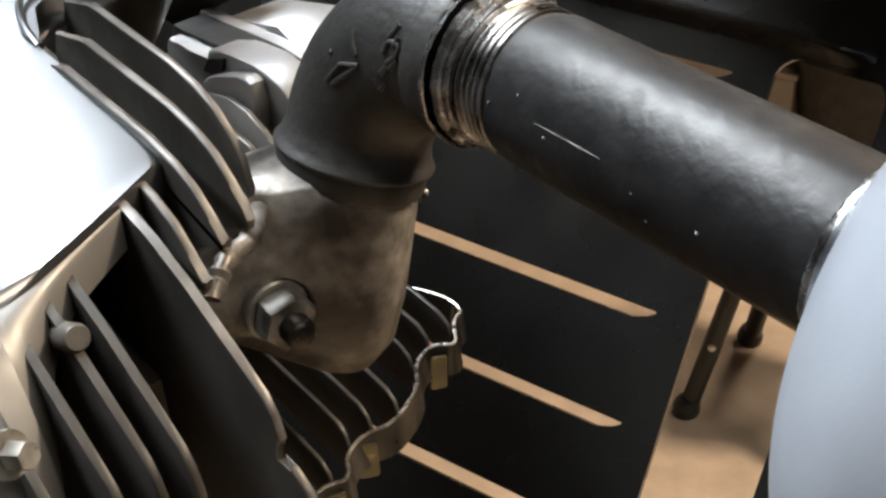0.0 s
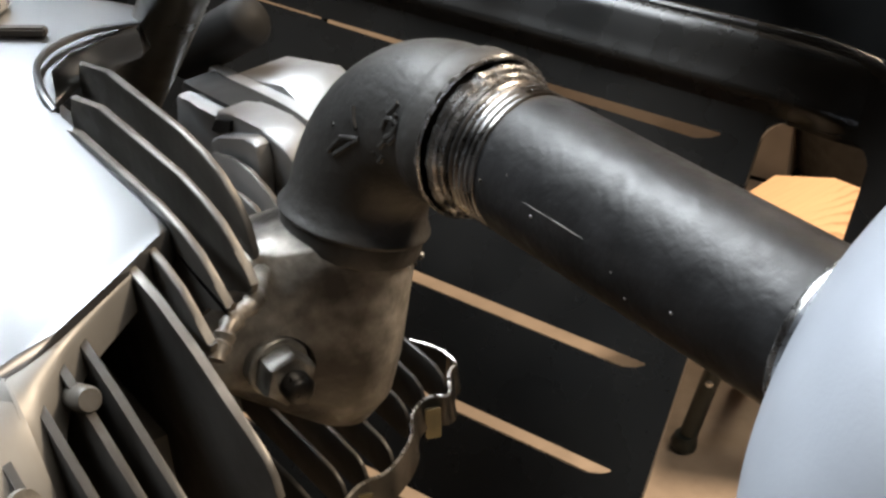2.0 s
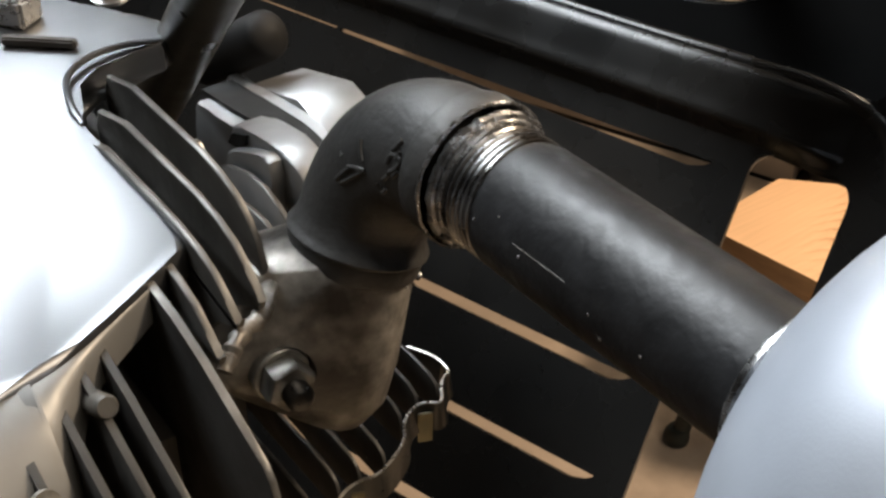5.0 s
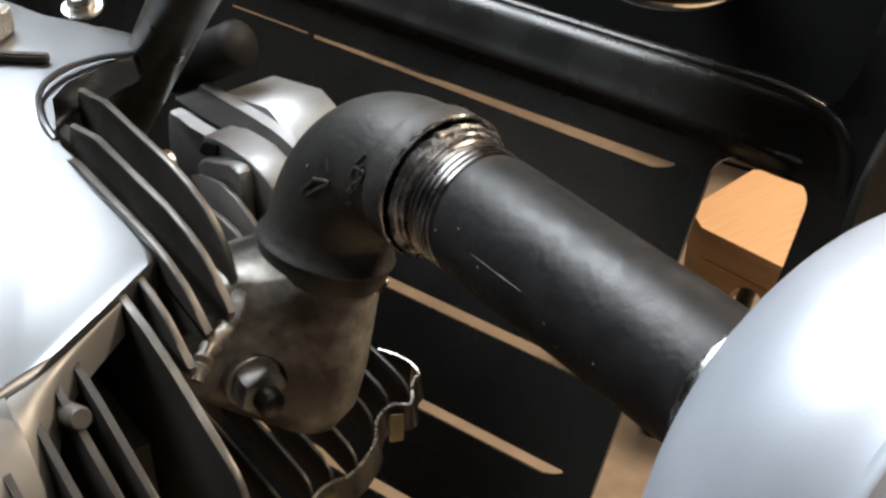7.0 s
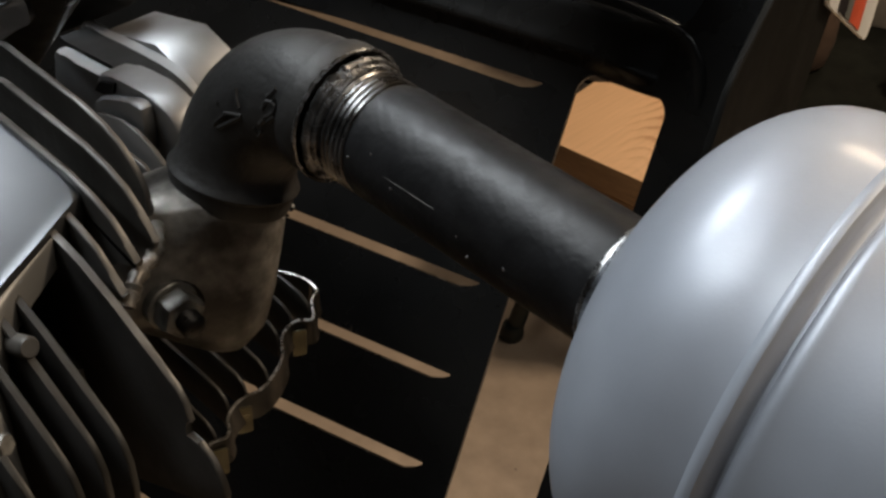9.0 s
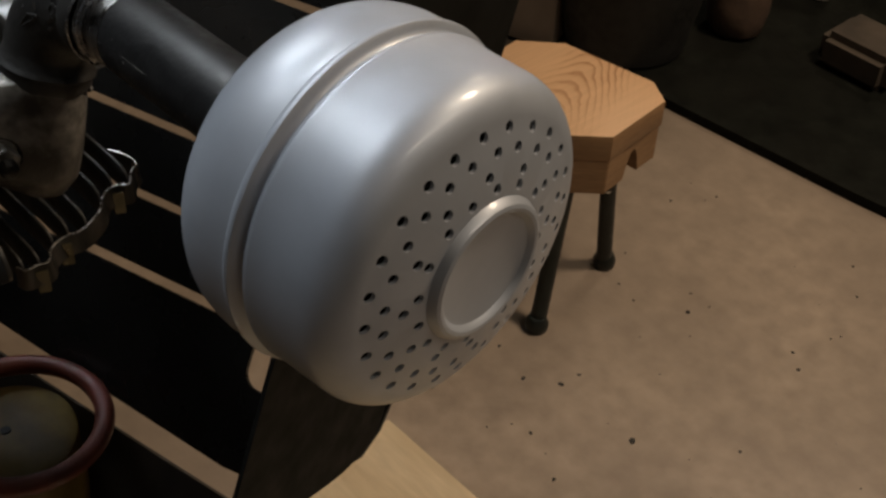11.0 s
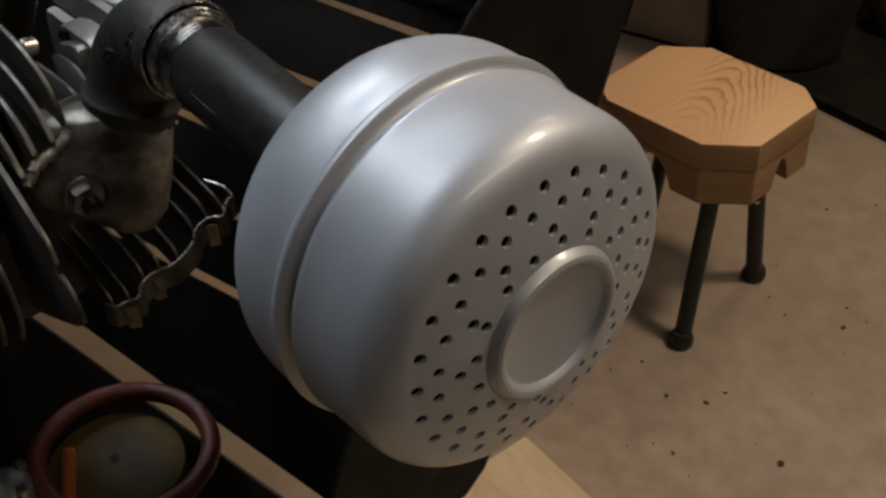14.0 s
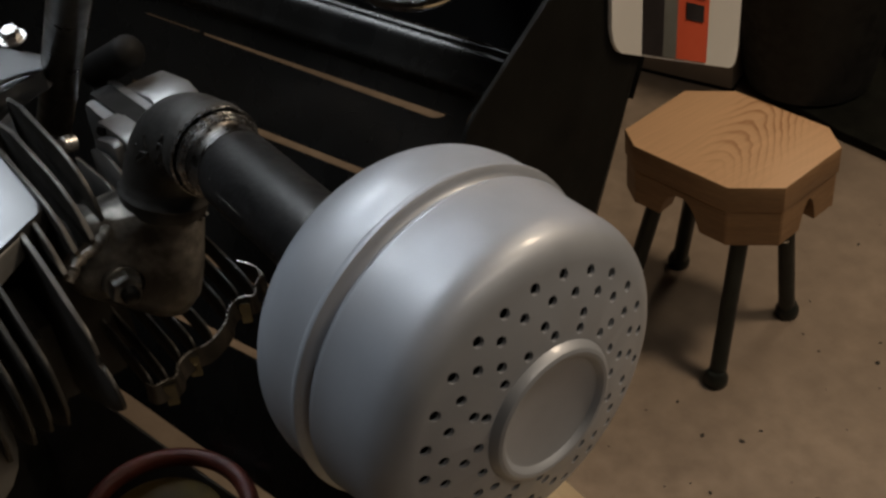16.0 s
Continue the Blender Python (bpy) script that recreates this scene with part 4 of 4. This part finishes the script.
def hose_and_filter():
    th = thing("rubber_hose", (-0.077, -0.046, 0.54), "loop of dull red rubber hose", "hose")
    b = bmesh.new()
    pts = []
    for k in range(48):
        a = 2 * math.pi * k / 48
        pts.append((-0.0716 + 0.0456 * math.cos(a), -0.0501 + 0.0456 * math.sin(a), 0.545 - 0.0039 * math.sin(a)))
    sweep(b, pts, 0.0054, 14, closed=True)
    part("hose", b, M_RUBBER, th)
    th = thing("round_tank", (-0.079, -0.050, 0.40), "dirty yellow round plate with a dark centre hole", "plate")
    b = bmesh.new()
    lathe(b, (-0.079, -0.055, 0.40), (0, 0, 1), [(0, 0), (0, 0.0375), (0.131, 0.0375), (0.135, 0.033), (0.136, 0.003), (0.131, 0.0025), (0.131, 0)], 48)
    part("body", b, M_YELLOW, th)
    # dark plug set into the centre hole in place of its shade
    b = bmesh.new()
    lathe(b, (-0.079, -0.055, 0.5305), (0, 0, 1), [(0, 0), (0, 0.0028), (0.006, 0.0028), (0.006, 0)], 16)
    part("centre_hole_plug", b, M_BLOCK, th)
    th = thing("orange_peg", (-0.070, -0.085, 0.54), "small bright orange plastic peg", "peg")
    b = bmesh.new()
    sweep(b, [(-0.066, -0.089, 0.532), (-0.0770, -0.0760, 0.560), (-0.0776, -0.0753, 0.5615)], [0.0036, 0.0036, 0.0024], 14)
    part("peg", b, M_ORANGE, th)
    th = thing("governor_housing", (-0.082, -0.112, 0.40), "small grey cast housing with bright bolts", "housing")
    b = bmesh.new()
    lathe(b, (-0.082, -0.112, 0.40), (0, 0, 1), [(0, 0), (0, 0.020), (0.140, 0.020), (0.150, 0.017), (0.157, 0.011), (0.160, 0.0)], 32)
    part("body", b, M_ALU, th)
    for dx, dy in ((0.010, 0.006), (-0.006, 0.012), (0.004, -0.012)):
        b = bmesh.new()
        hexagon(b, (-0.082 + dx, -0.112 + dy, 0.5525), (0, 0, 1), 0.0065, 0.006, 15)
        part("bolt_head", b, M_BOLT, th)
    b = bmesh.new()
    box(b, (-0.32, -0.20, 0.36), (0.02, -0.015, 0.40), 0.006)
    tagged(part("engine_plate", b, M_BLOCK), "dark greasy steel plate under the engine", "plate")


hose_and_filter()


# ---- wooden stool ----
def stool():
    th = thing("stool", (-0.38, 0.71, 0.0), "small varnished pine stool with clipped corners on black pipe legs", "stool")
    top = [(-0.4610, 0.6570), (-0.4300, 0.6420), (-0.3080, 0.6610), (-0.2670, 0.7040), (-0.2750, 0.8000), (-0.3080, 0.8190), (-0.4280, 0.8000), (-0.4700, 0.7590)]
    zt = 0.2665
    b = bmesh.new()
    prism(b, top, (0, 0, zt - 0.034), (1, 0, 0), (0, 1, 0), (0, 0, 0.034), 0.0016, 2)
    # seat edges take the shade-darkened pine
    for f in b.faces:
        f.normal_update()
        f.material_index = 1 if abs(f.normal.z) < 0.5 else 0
    part("seat", b, M_WOOD, th).data.materials.append(M_WOODSHADE)
    # aprons with a hollowed lower edge
    n = len(top)
    cx, cy = sum(p[0] for p in top) / n, sum(p[1] for p in top) / n
    ins = [(cx + (p[0] - cx) * 0.985, cy + (p[1] - cy) * 0.985) for p in top]
    for i in range(n):
        p, q = Vector(ins[i]), Vector(ins[(i + 1) % n])
        d = q - p
        ln = d.length
        d.normalize()
        inward = Vector((-d.y, d.x))
        if ln < 0.03:
            line = [(0, -0.040), (0, 0), (ln, 0), (ln, -0.040)]
        elif ln < 0.07:
            line = [(0, -0.046), (0, 0), (ln, 0), (ln, -0.046)]
        else:
            e = 0.034
            line = [(0, -0.045), (0, 0), (ln, 0), (ln, -0.045), (ln - e, -0.045)]
            line += [(ln - e - (ln - 2 * e) * k / 8, -0.045 + 0.038 * math.sin(math.pi * k / 8) ** 0.5) for k in range(1, 8)] + [(e, -0.045)]
        b = bmesh.new()
        prism(b, line, (p.x, p.y, zt - 0.0345), (d.x, d.y, 0), (0, 0, 1), (inward.x * 0.026, inward.y * 0.026, 0), 0.001, 1)
        part("apron", b, M_WOODSHADE, th)
    feet = [(-0.2903, 0.6416), (-0.3141, 0.7879), (-0.4682, 0.7571), (-0.4355, 0.6202)]
    tops = [(-0.312, 0.697), (-0.306, 0.752), (-0.424, 0.746), (-0.422, 0.690)]
    for (fx, fy), (tx, ty) in zip(feet, tops):
        foot, head = Vector((fx, fy, 0.0)), Vector((tx, ty, zt - 0.036))
        d = (head - foot).normalized()
        b = bmesh.new()
        lathe(b, foot, d, [(0.012, 0.0), (0.012, 0.0098), ((head - foot).length, 0.0098), ((head - foot).length, 0)], 20)
        leg = part("leg", b, M_LEG, th)
        b = bmesh.new()
        lathe(b, foot, (0, 0, 1), [(0, 0), (0, 0.0118), (0.003, 0.0140), (0.011, 0.0142), (0.017, 0.0118), (0.020, 0.0102), (0.020, 0)], 20)
        part("end_cap", b, M_LEG, leg)
        share = {3: 0.36, 1: 0.60}.get(feet.index((fx, fy)))
        if share:
            b = bmesh.new()
            lathe(b, foot.lerp(head, share) + Vector((0.55, -0.75, 0.30)) * 0.0082, (0.55, -0.75, 0.30), [(0, 0), (0, 0.0042), (0.0016, 0.0042), (0.0024, 0.0030), (0.0024, 0)], 14)
            part("set_screw", b, M_BOLT, leg, "bright set screw")


stool()


# ---- board on the floor, and the things behind ----
def board():
    b = bmesh.new()
    box(b, (-0.290, -0.45, 0.0), (0.60, 0.409, 0.012), 0.001)
    tagged(part("board", b, M_PINE), "pale plywood board lying on the concrete floor", "board")


board()


def striped_plate():
    """White cover plate with printed stripes, screwed to the outside of the flange."""
    def at(n, u, out=0.0):
        return on_panel(0.0988 + out, u, n)
    th = thing("cover_plate", at(0.0, 0.058), "white metal cover plate with black, grey and red stripes", "plate")
    up = PU + PN * 0.6
    b = bmesh.new()
    prism(b, rounded(-0.0354, 0.0, 0.1170, 0.170, 0.010, 5), PO + PS * 0.0988 + PU * 0.0585, -PN, up, PS * 0.0020, 0.0005, 1)
    sheet = part("sheet", b, M_WHITE, th, "white painted sheet")
    for n0, n1, mt, nm in ((-0.0040, 0.0190, M_DARKSTRIPE, "dark_stripe"), (0.0190, 0.0345, M_GREYSTRIPE, "grey_stripe"), (0.0345, 0.0730, M_RED, "red_stripe")):
        b = bmesh.new()
        prism(b, [(n0, 0.001), (n1, 0.001), (n1, 0.169), (n0, 0.169)], PO + PS * 0.1006 + PU * 0.0585, -PN, up, PS * 0.0006)
        part(nm, b, mt, sheet)
    for n0, n1, u0, u1 in ((0.0440, 0.0660, 0.0205, 0.0285), (0.0440, 0.0520, 0.0330, 0.0560), (0.0560, 0.0660, 0.0310, 0.0560), (0.0440, 0.0660, 0.0610, 0.0700)):
        b = bmesh.new()
        prism(b, [(n0, u0), (n1, u0), (n1, u1), (n0, u1)], PO + PS * 0.1011 + PU * 0.0585, -PN, up, PS * 0.0005)
        part("lettering_bar", b, M_DARKSTRIPE, sheet)


striped_plate()


def back_things():
    d = Vector((0.93, 0.37, 0)).normalized()
    back = Vector((-0.37, 0.93, 0)).normalized()
    o = Vector((-0.848, 1.029, 0.0))
    th = thing("plinth", o, "low taupe metal plinth standing on the floor", "plinth")
    b = bmesh.new()
    prism(b, [(-0.40, 0.008), (0.165, 0.008), (0.165, 0.112), (-0.40, 0.112)], o, d, (0, 0, 1), back * 0.06, 0.002, 2)
    part("body", b, M_TAUPE, th)
    b = bmesh.new()
    prism(b, [(-0.404, 0.112), (0.169, 0.112), (0.169, 0.120), (-0.404, 0.120)], o - back * 0.003, d, (0, 0, 1), back * 0.066, 0.001, 2)
    part("top", b, M_TAUPE, th)
    b = bmesh.new()
    prism(b, [(-0.40, 0.0), (0.165, 0.0), (0.165, 0.008), (-0.40, 0.008)], o + back * 0.004, d, (0, 0, 1), back * 0.052)
    part("foot_strip", b, M_BLACKMATT, th, "dark strip along the foot")
    b = bmesh.new()
    bag = smooth_line([(-1.05, 0.02, 0), (-1.04, 0.10, 0), (-0.96, 0.135, 0), (-0.85, 0.125, 0), (-0.78, 0.13, 0), (-0.745, 0.09, 0), (-0.74, 0.02, 0)], 5)
    prism(b, [(v.x, v.y - 0.02) for v in bag], (0, 1.165, 0.0), (1, 0, 0), (0, 0, 1), (0, 0.30, 0), 0.015, 3)
    tagged(part("bag", b, M_BAG), "dark brown creased leather bag lying on the floor", "bag")
    # black bin and dark lumber behind the stool
    th = thing("bin", (-0.636, 1.190, 0.016), "round black plastic bin standing on the mat", "bin")
    b = bmesh.new()
    lathe(b, (-0.636, 1.190, 0.016), (0, 0, 1), [(0, 0), (0, 0.085), (0.006, 0.094), (0.30, 0.142), (0.30, 0.136), (0.02, 0.088), (0.02, 0)], 48)
    part("body", b, M_TYRE, th)
    b = bmesh.new()
    lathe(b, (-0.636, 1.190, 0.316), (0, 0, 1), [(-0.004, 0.142), (0.0, 0.148), (0.010, 0.148), (0.013, 0.142), (0.010, 0.134), (-0.004, 0.136)], 48, closed=True)
    part("rim", b, M_TYRE, th)
    b = bmesh.new()
    prism(b, [(-0.64, 1.116), (-0.504, 1.112), (-0.182, 1.140), (0.6, 1.24), (2.2, 1.44), (2.2, 2.6), (-0.64, 2.6)], (0, 0, 0), (1, 0, 0), (0, 1, 0), (0, 0, 0.016), 0.003, 2)
    tagged(part("floor_mat", b, M_MAT), "dark dusty rubber mat along the wall", "mat")
    for nm, lo, hi, m, lab in (("crate", (-0.12, 1.62, 0.016), (0.30, 1.98, 0.32), M_BLACKMATT, "black plastic crate standing on the mat"),
                               ("cardboard_box", (-0.405, 1.36, 0.016), (-0.285, 1.46, 0.075), M_CRATE, "small dusty brown cardboard box standing on the mat"),
                               ("machine_base", (-0.74, 1.75, 0.016), (-0.18, 2.1, 0.55), M_BLACKMATT, "dark machine base standing on the mat"),
                               ("tool_case", (0.36, 1.50, 0.016), (0.80, 1.90, 0.22), M_TYRE, "black tool case lying on the mat")):
        b = bmesh.new()
        box(b, lo, hi, 0.012)
        tagged(part(nm, b, m), lab, nm.replace("_", " "))
    # slumped brown sack beside the bin
    b = bmesh.new()
    rnd = random.Random(8)
    lathe(b, (-0.545, 1.345, 0.016), (0.06, 0.05, 1), [(0, 0), (0, 0.036), (0.012, 0.045), (0.05, 0.047), (0.09, 0.040), (0.13, 0.034), (0.155, 0.020), (0.17, 0.026), (0.178, 0.022), (0.175, 0)], 22)
    for v in b.verts:
        v.co += Vector((rnd.uniform(-1, 1), rnd.uniform(-1, 1), 0)) * 0.004 * min(1.0, max(0.0, (v.co.z - 0.02) / 0.02))
    tagged(part("sack", b, M_SACK, angle=70), "slumped dull brown paper sack standing on the mat", "sack")
    # pale canister with a dark lid
    th = thing("canister", (-0.555, 1.535, 0.016), "pale dusty plastic canister standing on the mat", "canister")
    b = bmesh.new()
    prism(b, rounded(-0.055, -0.035, 0.055, 0.035, 0.014, 4), (-0.555, 1.535, 0.016), (0.9, 0.43, 0), (-0.43, 0.9, 0), (0, 0, 0.13), 0.006, 2)
    part("body", b, M_PALE, th)
    b = bmesh.new()
    lathe(b, (-0.555, 1.535, 0.146), (0, 0, 1), [(0, 0.020), (0.018, 0.020), (0.021, 0.017), (0.021, 0)], 24)
    part("lid", b, M_TYRE, th, "dark screw lid")


back_things()


def debris():
    rnd = random.Random(4)
    b = bmesh.new()
    spots = [(-0.0990, 0.5970, 0.0050), (-0.1890, 0.8020, 0.0036), (-0.2050, 0.6250, 0.0020), (-0.1805, 0.5205, 0.0022), (-0.2080, 0.5980, 0.0028), (-0.2430, 0.5720, 0.0026), (-0.0430, 0.8260, 0.0030), (-0.1190, 0.4930, 0.0028), (-0.0120, 0.6750, 0.0022)]
    spots += [(rnd.uniform(-0.35, 0.5), rnd.uniform(0.45, 1.05), rnd.uniform(0.0008, 0.0022)) for _ in range(70)]
    for x, y, r in spots:
        bmesh.ops.create_icosphere(b, subdivisions=1, radius=r, matrix=pose(x, y, 0.0004, rnd.uniform(0, 40), 0, rnd.uniform(0, 360)) @ Matrix.Diagonal((rnd.uniform(0.8, 1.6), 1, 0.35, 1)))
    tagged(part("floor_grit", b, M_BLOCK), "dark grit and crumbs scattered on the concrete", "grit", kind="stuff")


debris()
